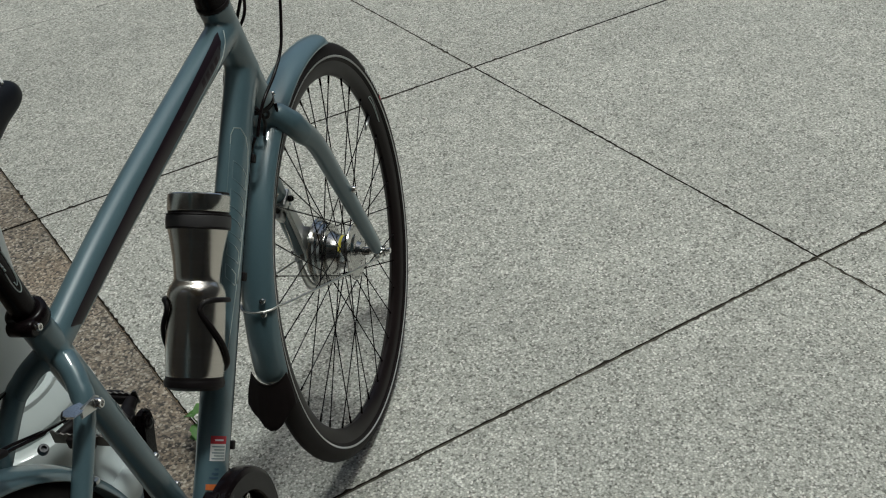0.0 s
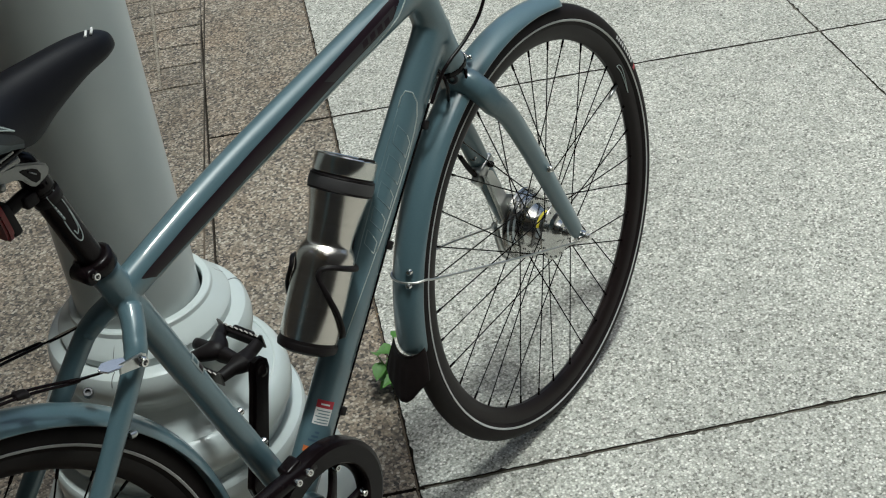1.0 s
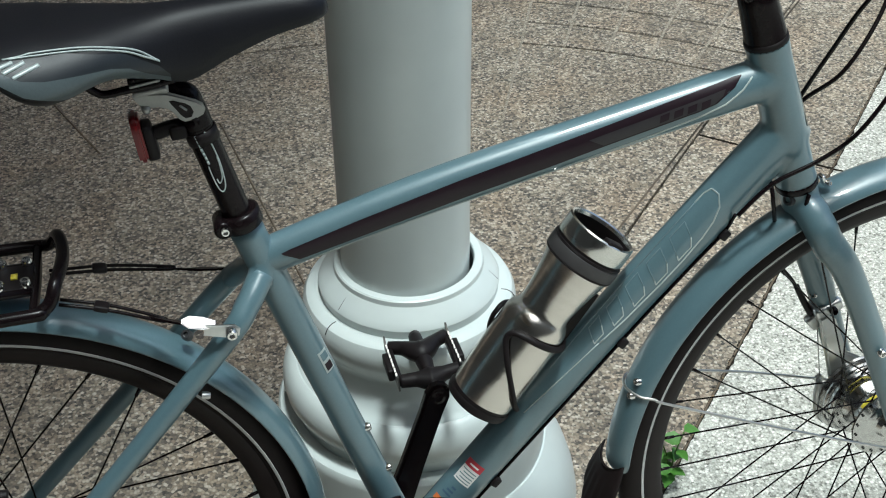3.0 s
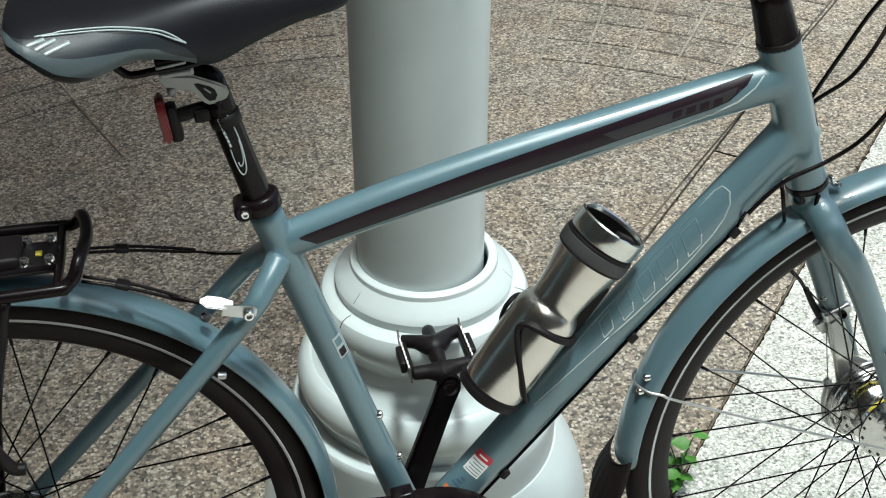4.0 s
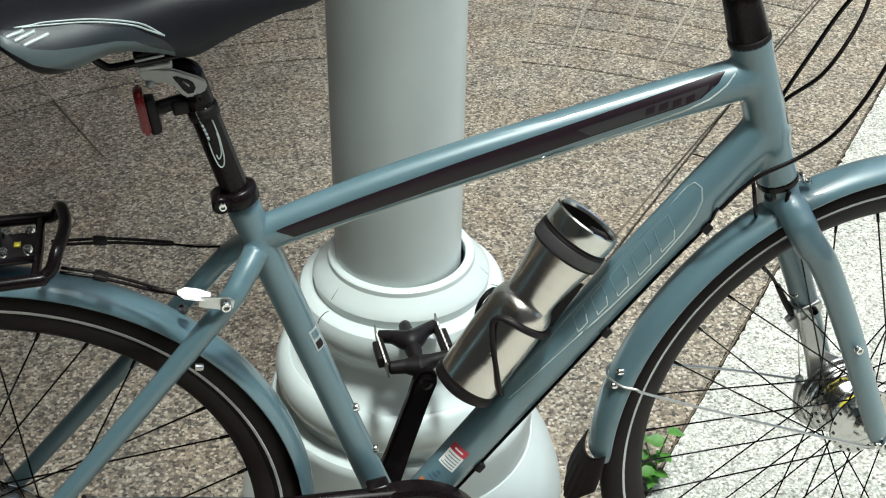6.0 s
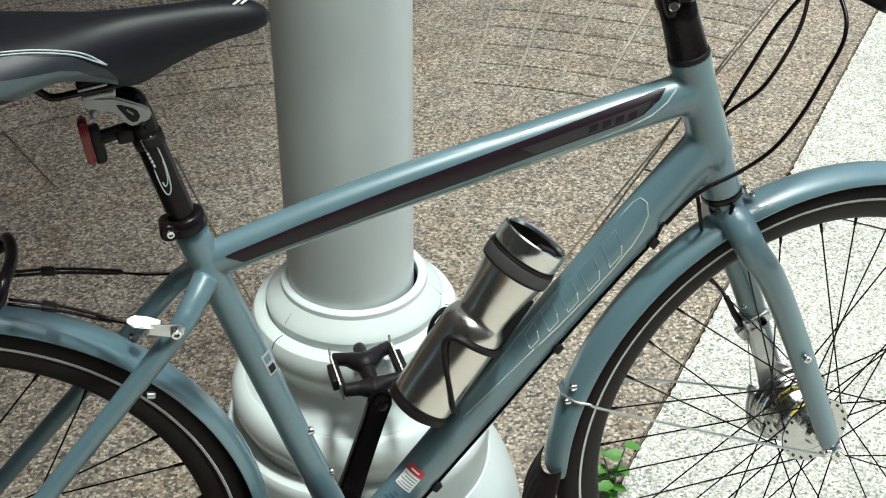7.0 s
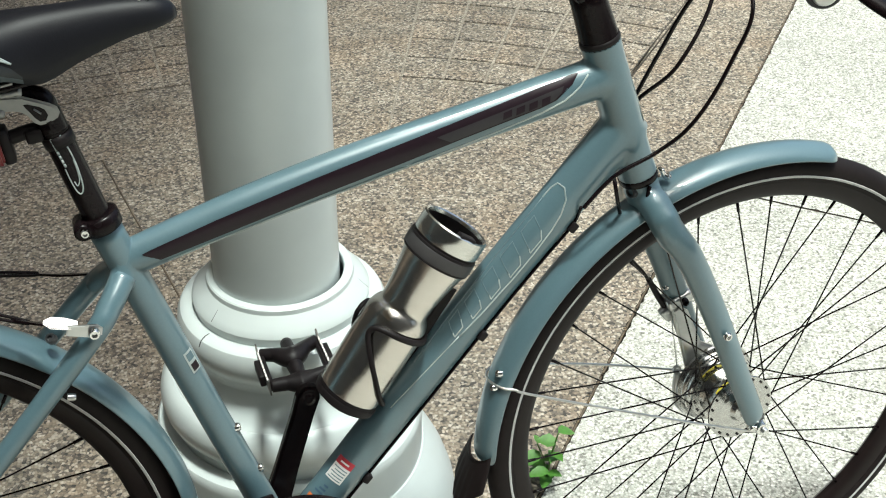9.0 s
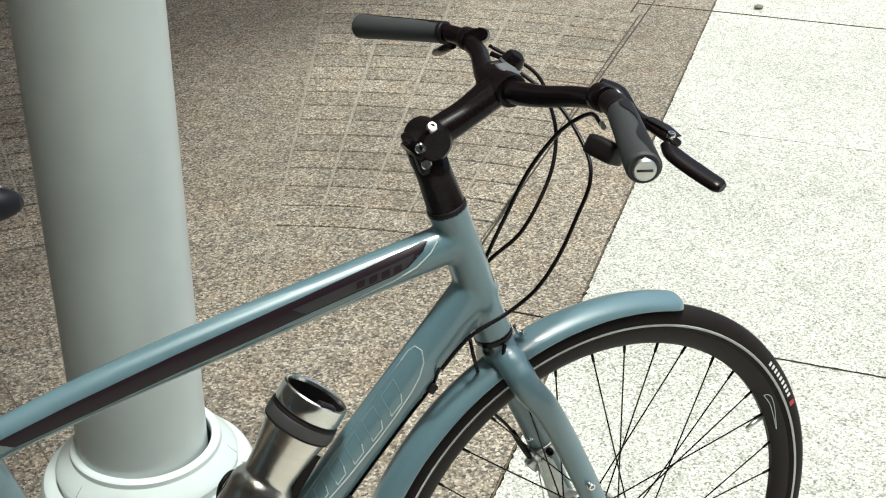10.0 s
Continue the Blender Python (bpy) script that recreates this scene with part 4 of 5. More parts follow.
hub_f = [(0.0, -0.052), (0.006, -0.052), (0.0075, -0.040), (0.014, -0.038), (0.018, -0.032), (0.0265, -0.0305), (0.030, -0.028), (0.0465, -0.0280), (0.0470, -0.0265), (0.0465, -0.025), (0.033, -0.0235), (0.029, -0.018), (0.0275, -0.008),
         (0.029, 0.002), (0.033, 0.008), (0.036, 0.0125), (0.0465, 0.0130), (0.047, 0.0145), (0.0465, 0.016), (0.048, 0.0165), (0.0500, 0.019), (0.0500, 0.024), (0.052, 0.0245), (0.054, 0.027), (0.054, 0.033), (0.050, 0.035), (0.0, 0.035)]
hub_r = [(0.0, -0.056), (0.006, -0.056), (0.009, -0.045), (0.020, -0.040), (0.0245, -0.034), (0.026, -0.020), (0.032, -0.012), (0.043, -0.004), (0.0455, -0.001), (0.046, 0.0035), (0.0585, 0.006), (0.060, 0.008), (0.0595, 0.010), (0.046, 0.0115), (0.040, 0.016), (0.040, 0.026), (0.046, 0.032),
         (0.0595, 0.0345), (0.060, 0.0365), (0.0595, 0.0385), (0.046, 0.041), (0.034, 0.052), (0.0, 0.053)]
front_wheel = wheel("front_wheel", "black slick tyre with a silver stripe", STEERED @ Matrix.Translation(FRONT), 36, 0.0425, 0.0205, hub_f, "silver drum brake hub", radians(4), -0.006)
rear_wheel = wheel("rear_wheel", "black slick tyre with a silver stripe", Matrix.Translation(REAR), 36, 0.0555, 0.0145, hub_r, "silver gear hub", radians(1), 0.022)
part("hub_label", lathe("hub_label", [(0.0280, -0.010), (0.0279, -0.002), (0.0284, 0.004)], YELLOW, 10, "Y", (70, 150)), front_wheel, "worn yellow hub label")
valve_a = radians(23.5)
part("valve", tube("valve", [(0.294 * math.cos(valve_a), 0, 0.294 * math.sin(valve_a)), (0.272 * math.cos(valve_a), 0, 0.272 * math.sin(valve_a)), (0.259 * math.cos(valve_a), 0, 0.259 * math.sin(valve_a))], [0.0034, 0.0034, 0.0026], ALLOY, up=(0, 1, 0), sides=8, curved=False), front_wheel)
for k in range(9):
    a0 = 39.5 - k * 1.5
    part("lettering_bar", lathe("lettering_bar", [(0.3262, -0.0173), (0.3322, -0.0161)], FILM_WHITE, 2, "Y", (a0 - 0.85, a0)), front_wheel, "pale bar in place of tyre lettering")
part("tyre_tab", lathe("tyre_tab", [(0.3250, -0.0175), (0.3335, -0.0159)], FILM_RED, 2, "Y", (23.6, 25.0)), front_wheel, "small red mark on the tyre")
part("rim_mark", tube("rim_mark", [(r * math.cos(radians(q)), -0.0125, r * math.sin(radians(q))) for r, q in ((0.298, 32), (0.304, 31), (0.3065, 29), (0.3045, 26), (0.300, 22), (0.297, 19), (0.2985, 24), (0.300, 28), (0.298, 32))], 0.0006, FILM_LIGHT, sides=6), front_wheel, "pale outlined mark on the rim")
for s in (-1, 1):
    part("axle_nut", lathe("axle_nut", [(0.0, -0.012), (0.0045, -0.012), (0.005, -0.006), (0.0085, -0.005), (0.009, 0.004), (0.011, 0.005), (0.011, 0.007), (0.0, 0.007)], CHROME, 12, "Y"), front_wheel, "shiny axle nut", pose(0, 0.0745 * s, 0, 0, 0, 0 if s < 0 else 180))
    part("axle_nut", lathe("axle_nut", [(0.0, -0.012), (0.0045, -0.012), (0.005, -0.006), (0.0085, -0.005), (0.009, 0.004), (0.011, 0.005), (0.011, 0.007), (0.0, 0.007)], CHROME, 12, "Y"), rear_wheel, "shiny axle nut", pose(0, 0.076 * s, 0, 0, 0, 0 if s < 0 else 180))
    part("axle", tube("axle", [(0, 0.04 * s, 0), (0, 0.086 * s, 0)], 0.0048, CHROME, sides=10), front_wheel)

# ---- fork (turns with the bars) ----
c = on_head(0.671)
welded("fork_crown", [([on_head(z) for z in (0.6945, 0.685, 0.672, 0.662, 0.652)], [0.0214, 0.0218, 0.0216, 0.0200, 0.0150])]
    + [([c + Vector((0, 0.0, 0.001)), c + Vector((0.002, 0.020 * s, -0.004)), c + Vector((0.008, 0.036 * s, -0.020)), c + Vector((0.016, 0.0435 * s, -0.040)), Vector((0.9285, 0.0485 * s, 0.616))], [(0.0178, 0.018), (0.0188, 0.0185), (0.0185, 0.0185), (0.0172, 0.0175), (0.0138, 0.0165)]) for s in (-1, 1)], PAINT, "smooth unicrown of the fork", STEERED)
part("headset", tube("headset", [on_head(0.6995), on_head(0.697), on_head(0.692), on_head(0.690)], [0.022, 0.0232, 0.0232, 0.022], BLACK, up=(1, 0, 0), sides=24, curved=False), bike, m=STEERED)
for s in (-1, 1):
    c = on_head(0.671)
    part("fork_blade", tube("fork_blade", [c + Vector((0, 0.004 * s, 0)), c + Vector((0.003, 0.022 * s, -0.005)), c + Vector((0.012, 0.040 * s, -0.030)), (0.9365, 0.0500 * s, 0.602), (0.9745, 0.0540 * s, 0.522), (1.0120, 0.0605 * s, 0.430), (1.0385, 0.064 * s, 0.366), (1.0430, 0.064 * s, 0.3555), (1.0440, 0.064 * s, 0.3530)],
        [(0.017, 0.017), (0.0185, 0.0175), (0.0185, 0.0165), (0.0175, 0.0145), (0.0168, 0.0135), (0.0162, 0.0122), (0.0160, 0.0110), (0.0145, 0.0095), (0.0100, 0.0060)], PAINT, up=(1, 0, 0), sides=18), bike, m=STEERED)
    part("fork_end", plate("fork_end", [(1.0300, 0.358), (1.0380, 0.346), (1.0420, 0.333), (1.0490, 0.3285), (1.0560, 0.3320), (1.0600, 0.3410), (1.0575, 0.3500), (1.0540, 0.3600)], 0.0065, DARK_STEEL, 0.0015), bike, "dark steel fork end", STEERED @ pose(0, 0.0650 * s, 0))
    part("stay_eyelet", tube("stay_eyelet", [(1.0365, 0.066 * s, 0.3450), (1.0365, 0.0745 * s, 0.3450), (1.0365, 0.0765 * s, 0.3450)], [0.0048, 0.0048, 0.0034], CHROME, sides=12, curved=False), bike, "shiny stay screw", STEERED)
    part("eyelet_bolt", bolt("eyelet_bolt", 0.0052, 0.006, CHROME), bike, "small shiny bolt", STEERED @ turned((0, -1, 0), (0.9835, -0.0710, 0.4965)) if s < 0 else STEERED @ turned((-1, -0.4, 0), (0.974, 0.052, 0.500)))
# brake caliper bolt and reflector bracket at the crown
part("crown_bolt", bolt("crown_bolt", 0.0075, 0.010, DARK_STEEL), bike, "dark bolt behind the crown", STEERED @ turned((-1, -0.5, 0.1), (0.884, -0.0085, 0.680)))
part("crown_bracket", bevel_box("crown_bracket", (0.005, 0.010, 0.013), CHROME, 0.002), bike, "small chrome bracket", STEERED @ pose(0.921, -0.003, 0.693, 0, -25, 0))
part("bracket_nut", bolt("bracket_nut", 0.0042, 0.006, CHROME), bike, "small shiny nut", STEERED @ turned((0.5, -0.8, 0.3), (0.924, -0.006, 0.689)))
# drum brake: arm along the far blade, its link, stay end and cable end
part("brake_arm", plate("brake_arm", [(1.066, 0.296), (1.046, 0.285), (1.020, 0.300), (1.006, 0.330), (1.008, 0.365), (1.000, 0.395), (0.983, 0.452), (0.979, 0.466), (0.988, 0.472), (1.002, 0.462), (1.026, 0.408), (1.052, 0.392), (1.080, 0.378), (1.096, 0.350), (1.088, 0.315)], 0.008, ALLOY, 0.0025), bike, "brushed alloy brake reaction arm", STEERED @ pose(0, 0.044, 0))
part("brake_plate", lathe("brake_plate", [(0.0, 0.007), (0.030, 0.007), (0.034, 0.004), (0.050, 0.003), (0.056, 0.0), (0.058, -0.003), (0.057, -0.006), (0.0, -0.006)], HUB_METAL, 48, "Y"), bike, "shiny brake drum plate", STEERED @ Matrix.Translation(FRONT + Vector((0, 0.038, 0))))
part("arm_strap", bevel_box("arm_strap", (0.036, 0.026, 0.016), ALLOY, 0.004), bike, "alloy strap on the blade", STEERED @ pose(0.991, 0.054, 0.478, 0, -22, 0))
part("strap_bolt", bolt("strap_bolt", 0.0052, 0.008, BLACK), bike, "dark strap bolt", STEERED @ turned((-0.2, -1, 0.1), (0.9945, 0.042, 0.4785)))
part("cable_stop", bevel_box("cable_stop", (0.020, 0.012, 0.022), ALLOY, 0.004), bike, "alloy cable stop", STEERED @ pose(0.981, 0.056, 0.457, 0, -40, 0))
part("cable_barrel", tube("cable_barrel", [(0.975, 0.056, 0.468), (0.964, 0.058, 0.486), (0.950, 0.058, 0.512)], [0.0048, 0.0042, 0.0036], BLACK, sides=10), bike, m=STEERED)
part("brake_wire", tube("brake_wire", [(0.988, 0.058, 0.446), (1.003, 0.058, 0.366)], 0.0009, CHROME, sides=6), bike, m=STEERED)
part("brake_link", lathe("brake_link", [(0.003, -0.002), (0.006, -0.002), (0.006, 0.002), (0.003, 0.002), (0.003, -0.002)], ALLOY, 16, "Y"), bike, "small alloy link eye", STEERED @ Matrix.Translation((1.003, 0.058, 0.360)))
part("brake_lever_arm", tube("brake_lever_arm", [(1.004, 0.056, 0.355), (1.002, 0.054, 0.335), (1.006, 0.050, 0.308), (1.016, 0.048, 0.296)], [(0.0035, 0.005), (0.003, 0.006), (0.004, 0.007)], ALLOY, sides=10), bike, "alloy brake lever", STEERED)


# ---- mudguards ----
def mudguard(name, material, r, a0, a1, half=0.0255, crown=0.011, steps=64, thick=0.0014):
    """An arched strip round a wheel between two angles, with rolled rims and thickness."""
    sec = []
    for k in range(13):
        f = -1 + k / 6
        sec.append((half * f, crown * (1 - f * f) - crown * 0.35 * max(0.0, abs(f) - 0.8) * 5))
    loop_ = [(y, h) for y, h in sec] + [(y, h - thick) for y, h in sec[::-1]]
    m = len(loop_)
    verts, faces = [], []
    whole = abs(a1 - a0)
    ends = [0.0, 0.05, 0.18, 0.4, 0.75, 1.2, 1.8, 2.5, 3.4, 4.5]
    places = ends + [4.5 + (whole - 9.0) * i / steps for i in range(1, steps)] + [whole - e for e in ends[::-1]]
    steps = len(places) - 1
    for place in places:
        a = radians(a0 + math.copysign(place, a1 - a0))
        d = min(place, whole - place)
        shrink = 1.0 if d > 4.5 else 0.06 + 0.94 * math.sqrt(max(0, 1 - (1 - d / 4.5) ** 2))
        low = -0.35 * crown
        for y, h in loop_:
            hh = r + low + (h - low) * min(1.0, 0.1 + shrink ** 1.5)
            verts.append((hh * math.cos(a), y * shrink, hh * math.sin(a)))
    for i in range(steps):
        for k in range(m):
            faces.append((i * m + k, i * m + (k + 1) % m, (i + 1) * m + (k + 1) % m, (i + 1) * m + k))
    faces += [tuple(range(m)), tuple(steps * m + k for k in range(m))[::-1]]
    return mesh_of(name, verts, faces, material)


front_guard = part("front_mudguard", mudguard("front_mudguard", PAINT, 0.3475, 71.0, 180.5), bike, "glossy blue-grey mudguard", STEERED @ Matrix.Translation(FRONT))
verts, faces = [], []
ROWS, ACROSS_N = 14, 24
for i in range(ROWS + 1):
    for k in range(ACROSS_N + 1):
        f = -1 + 2 * k / ACROSS_N
        q0 = 178.3 - 2.2 * f * f
        q = q0 + (187.8 - 3.6 * abs(f) ** 2.2 - q0) * i / ROWS
        g = max(0.0, q - 176.0) / 12.0
        r = 0.3475 + 0.0118 * (1 - 0.72 * f * f) + 0.030 * g ** 1.3 + (0.0008 if i > 3 and k % 4 in (1, 2) else 0.0)
        wide = (0.0262 + 0.0105 * math.sin(min(1.0, g * 1.5) * 1.57)) * (1.0 if i < ROWS - 2 else 1 - 0.13 * (i - ROWS + 2))
        for t in (0.0016, -0.0012):
            verts.append(((r + t) * math.cos(radians(q)), wide * f, (r + t) * math.sin(radians(q))))
n = 2 * (ACROSS_N + 1)
for i in range(ROWS):
    for k in range(ACROSS_N):
        p = i * n + 2 * k
        faces += [(p, p + 2, p + n + 2, p + n), (p + 1, p + n + 1, p + n + 3, p + 3)]
    for p in (i * n, i * n + 2 * ACROSS_N):
        faces.append((p, p + n, p + n + 1, p + 1))
for k in range(ACROSS_N):
    for p in (2 * k, ROWS * n + 2 * k):
        faces.append((p, p + 2, p + 3, p + 1))
part("mud_flap", mesh_of("mud_flap", verts, faces, RUBBER), front_guard, "black ribbed rubber mud flap")
wire = [(0.0, -0.0715, -0.004), (-0.02, -0.071, -0.001), (-0.16, -0.058, 0.055), (-0.30, -0.034, 0.1085), (-0.318, -0.029, 0.1165), (-0.3335, -0.02, 0.1185), (-0.3415, 0.0, 0.120), (-0.3335, 0.02, 0.1185), (-0.318, 0.029, 0.1165), (-0.30, 0.034, 0.1085), (-0.16, 0.058, 0.055), (-0.02, 0.071, -0.001)]
part("stay_wire", tube("stay_wire", wire, 0.0016, WIRE, sides=8), front_guard, "thin chrome stay wire")
for z in (0.1325, 0.1145):
    part("stay_bolt", bolt("stay_bolt", 0.0045, 0.006, CHROME), front_guard, "shiny stay bolt", turned((-0.93, -0.1, 0.3), (-math.sqrt(0.3555 ** 2 - z * z), -0.012, z)))
rear_guard = part("rear_mudguard", mudguard("rear_mudguard", PAINT, 0.3475, -2.0, 198.0, steps=96), bike, "glossy blue-grey mudguard", Matrix.Translation(REAR))
for s in (-1, 1):
    part("stay_wire", tube("stay_wire", [(-0.01, 0.07 * s, 0.0), (-0.2, 0.05 * s, 0.13), (-0.305, 0.03 * s, 0.175)], 0.0018, WIRE, sides=8), rear_guard, "thin chrome stay wire")
part("bridge_bolt", bolt("bridge_bolt", 0.0056, 0.008, DARK_STEEL), bike, "dark bridge bolt", turned((-0.3, -0.6, 0.75), (0.238, -0.012, 0.630)))
part("lug_bolt", bolt("lug_bolt", 0.0038, 0.008, ALLOY), bike, "alloy bolt", turned((1, 0, -0.2), (0.2425, -0.052, 0.585)))

# ---- chain guard, chainring, cranks and pedals ----
guard_at = BOTTOM + Vector((0, -0.052, 0))
ring_ = [(0.073, -0.008), (0.075, -0.0105), (0.098, -0.0105), (0.1035, -0.007), (0.105, 0.0), (0.1035, 0.012), (0.098, 0.014), (0.090, 0.012), (0.080, 0.002), (0.073, 0.0), (0.073, -0.008)]
chain_guard = part("chain_guard", lathe("chain_guard", ring_, BLACK, 64, "Y"), bike, "black plastic chain guard", Matrix.Translation(guard_at))
part("guard_bar", tube("guard_bar", [(0.0, 0.0, 0.0915), (-0.08, 0.0, 0.0985), (-0.2, 0.0, 0.107), (-0.335, 0.0, 0.118), (-0.375, 0.0, 0.112)], [(0.0125, 0.012), (0.012, 0.0115), (0.0105, 0.011), (0.009, 0.010), (0.005, 0.006)], BLACK, sides=14), chain_guard)
part("guard_tab", bevel_box("guard_tab", (0.026, 0.02, 0.022), BLACK, 0.004), chain_guard, m=pose(-0.026, 0.006, 0.100, 0, -8, 0))
for q in (-0.036, -0.0165):
    part("guard_bolt", bolt("guard_bolt", 0.0052, 0.007, CHROME), chain_guard, "shiny guard bolt", turned((0, -1, 0.25), (q, -0.011, 0.0955)))
part("chainring", lathe("chainring", [(0.066, -0.0015), (0.076, -0.0015), (0.079, 0.0), (0.076, 0.0015), (0.066, 0.0015), (0.066, -0.0015)], BLACK, 60, "Y"), bike, m=Matrix.Translation(BOTTOM + Vector((0, -0.047, 0))))
crank_way = Vector((0.051, 0, 0.151)).normalized()
crank = part("crank", lathe("crank", [(0.0, -0.016), (0.014, -0.016), (0.018, -0.012), (0.018, 0.0), (0.0, 0.0)], BLACK, 24, "Y"), bike, "black forged crank", Matrix.Translation(BOTTOM + Vector((0, -0.052, 0))))
for k in range(5):
    q = radians(60 + 72 * k)
    part("spider_arm", tube("spider_arm", [(0, -0.004, 0), (0.035 * math.cos(q), -0.004, 0.035 * math.sin(q)), (0.069 * math.cos(q), 0.003, 0.069 * math.sin(q))], [(0.005, 0.012), (0.004, 0.008), (0.004, 0.007)], BLACK, up=(0, 1, 0), sides=10), crank)
    part("ring_bolt", bolt("ring_bolt", 0.0052, 0.007, CHROME), crank, "shiny ring bolt", turned((0, -1, 0), (0.067 * math.cos(q), -0.0015, 0.067 * math.sin(q))))
part("crank_arm", tube("crank_arm", [(0, -0.008, 0), tuple(-crank_way * 0.08 + Vector((0, -0.014, 0))), tuple(-crank_way * 0.170 + Vector((0, -0.022, 0)))], [(0.017, 0.009), (0.0135, 0.0075), (0.0135, 0.008)], BLACK, up=(1, 0, 0)), crank)
side_ = Vector((crank_way.z, 0, -crank_way.x))
arm_line = [(-0.0175, 0.0), (-0.0150, 0.06), (-0.0140, 0.14), (-0.0150, 0.166), (-0.0110, 0.178), (-0.004, 0.1825), (0.004, 0.1825), (0.0110, 0.178), (0.0150, 0.166), (0.0140, 0.14), (0.0150, 0.06), (0.0175, 0.0), (0.010, -0.015), (-0.010, -0.015)]
arm_mesh = plate("crank_arm", [((side_ * a + crank_way * h).x, (side_ * a + crank_way * h).z) for a, h in arm_line], 0.014, BLACK, 0.0035)
far_crank = part("crank_arm", arm_mesh, bike, "black forged crank arm", Matrix.Translation(BOTTOM + Vector((0, 0.068, 0))))
part("axle_end", lathe("axle_end", [(0.0, -0.0012), (0.0045, -0.0012), (0.0065, 0.0), (0.0095, 0.0006), (0.0095, 0.004)], BLACK, 20, "Y"), far_crank, m=Matrix.Translation(crank_way * 0.166 + Vector((0, -0.0085, 0))))


def pedal(parent, at, tilt):
    """A platform pedal: waisted body with open windows, toothed steel plates and end blocks at both sides."""
    p = part("pedal", tube("pedal_axle", [(0, -0.058, 0), (0, -0.03, 0), (0, 0.0, 0), (0, 0.052, 0)], [0.0085, 0.0095, 0.0135, 0.010], BLACK_MATT, sides=14), parent, "black pedal with toothed steel plates", Matrix.Translation(at) @ pose(0, 0, 0, 0, tilt, 0) @ Matrix.Diagonal((0.80, 0.95, 0.95, 1)))
    for bend in (((-0.045, -0.035, 0.002), (-0.022, -0.038, 0.002), (0, -0.040, 0.0), (0.022, -0.038, 0.002), (0.045, -0.035, 0.002)), ((-0.045, 0.036, 0.003), (-0.026, 0.026, 0.005), (0, 0.010, 0.006), (0.026, 0.026, 0.005), (0.045, 0.036, 0.003))):
        part("pedal_arm", tube("pedal_arm", bend, [(0.0085, 0.009), (0.0095, 0.010), (0.014, 0.019), (0.0095, 0.010), (0.0085, 0.009)], BLACK_MATT, sides=12), p)
    for s in (-1, 1):
        part("pedal_side", bevel_box("pedal_side", (0.007, 0.076, 0.014), BLACK_MATT, 0.003), p, m=pose(0.0445 * s, 0.001, 0.001))
        part("pedal_block", bevel_box("pedal_block", (0.010, 0.040, 0.017), BLACK_MATT, 0.003), p, m=pose(0.0545 * s, 0.001, 0.0))
        teeth = []
        for k in range(19):
            teeth.append((-0.045 + 0.005 * k, (0.0105 if k % 2 else 0.0078) + (0.006 if k in (0, 18) else 0.003 if k in (1, 17) else 0.0)))
        outline = teeth + [(0.045, -0.008), (-0.045, -0.008)]
        part("pedal_plate", plate("pedal_plate", outline, 0.0026, PLATE_STEEL, 0.0), p, "toothed steel plate", pose(0.0490 * s, 0.001, 0.002, 0, 0, 90))
    return p


pedal(far_crank, crank_way * 0.166 + Vector((0, 0.068, 0)), -4)
pedal(crank, -crank_way * 0.168 + Vector((0, -0.086, 0)), 10)

# ---- rear rack ----
RW = 0.7135
rack = part("rack", tube("rack", [(-0.36, -0.062, RW + 0.004), (-0.2, -0.064, RW), (0.08, -0.062, RW), (0.118, -0.057, RW + 0.002), (0.131, -0.042, RW + 0.020), (0.137, 0.0, RW + 0.022), (0.131, 0.042, RW + 0.020), (0.118, 0.057, RW + 0.002), (0.08, 0.062, RW), (-0.2, 0.064, RW), (-0.36, 0.062, RW + 0.004)], 0.0062, BLACK, sides=12), bike, "black tubular rear rack")
part("rack_bar", tube("rack_bar", [(0.108, -0.060, RW), (0.110, 0.0, RW + 0.002), (0.108, 0.060, RW)], 0.0045, BLACK, sides=10), rack)
for y in (-0.022, 0.022):
    part("rack_bar", tube("rack_bar", [(-0.36, y, RW), (0.11, y, RW + 0.001)], 0.0042, BLACK, sides=10), rack)
part("rack_plate", bevel_box("rack_plate", (0.11, 0.05, 0.018), BLACK_MATT, 0.005), rack, "black plate of the spring clip", pose(0.02, 0.004, RW + 0.006))
part("rack_plate", bevel_box("rack_plate", (0.044, 0.048, 0.006), BLACK_MATT, 0.002), rack, m=pose(0.089, 0.002, RW + 0.002))
for x, y in ((0.078, -0.017), (0.078, 0.021), (0.101, -0.017), (0.101, 0.021)):
    part("plate_bolt", bolt("plate_bolt", 0.0052, 0.008, CHROME), rack, "shiny plate bolt", pose(x, y, RW + 0.004))
part("rack_label", bevel_box("rack_label", (0.006, 0.008, 0.002), YELLOW, 0.0), rack, "tiny yellow label", pose(0.09, 0.0, RW + 0.006))
for s in (-1, 1):
    part("rack_leg", tube("rack_leg", [(0.061, 0.062 * s, RW - 0.004), (0.0415, 0.067 * s, 0.638), (0.003, 0.073 * s, 0.50), (-0.018, 0.077 * s, 0.362)], [0.0062, 0.0062, 0.0062, 0.005], BLACK, sides=12), rack)
part("leg_hook", tube("leg_hook", [(0.0195, -0.070, 0.568), (0.0215, -0.070, 0.551), (0.027, -0.069, 0.533), (0.035, -0.068, 0.519), (0.046, -0.068, 0.5165)], [0.005, 0.006, 0.0065, 0.0068, 0.0062], BLACK_MATT, sides=10), rack)
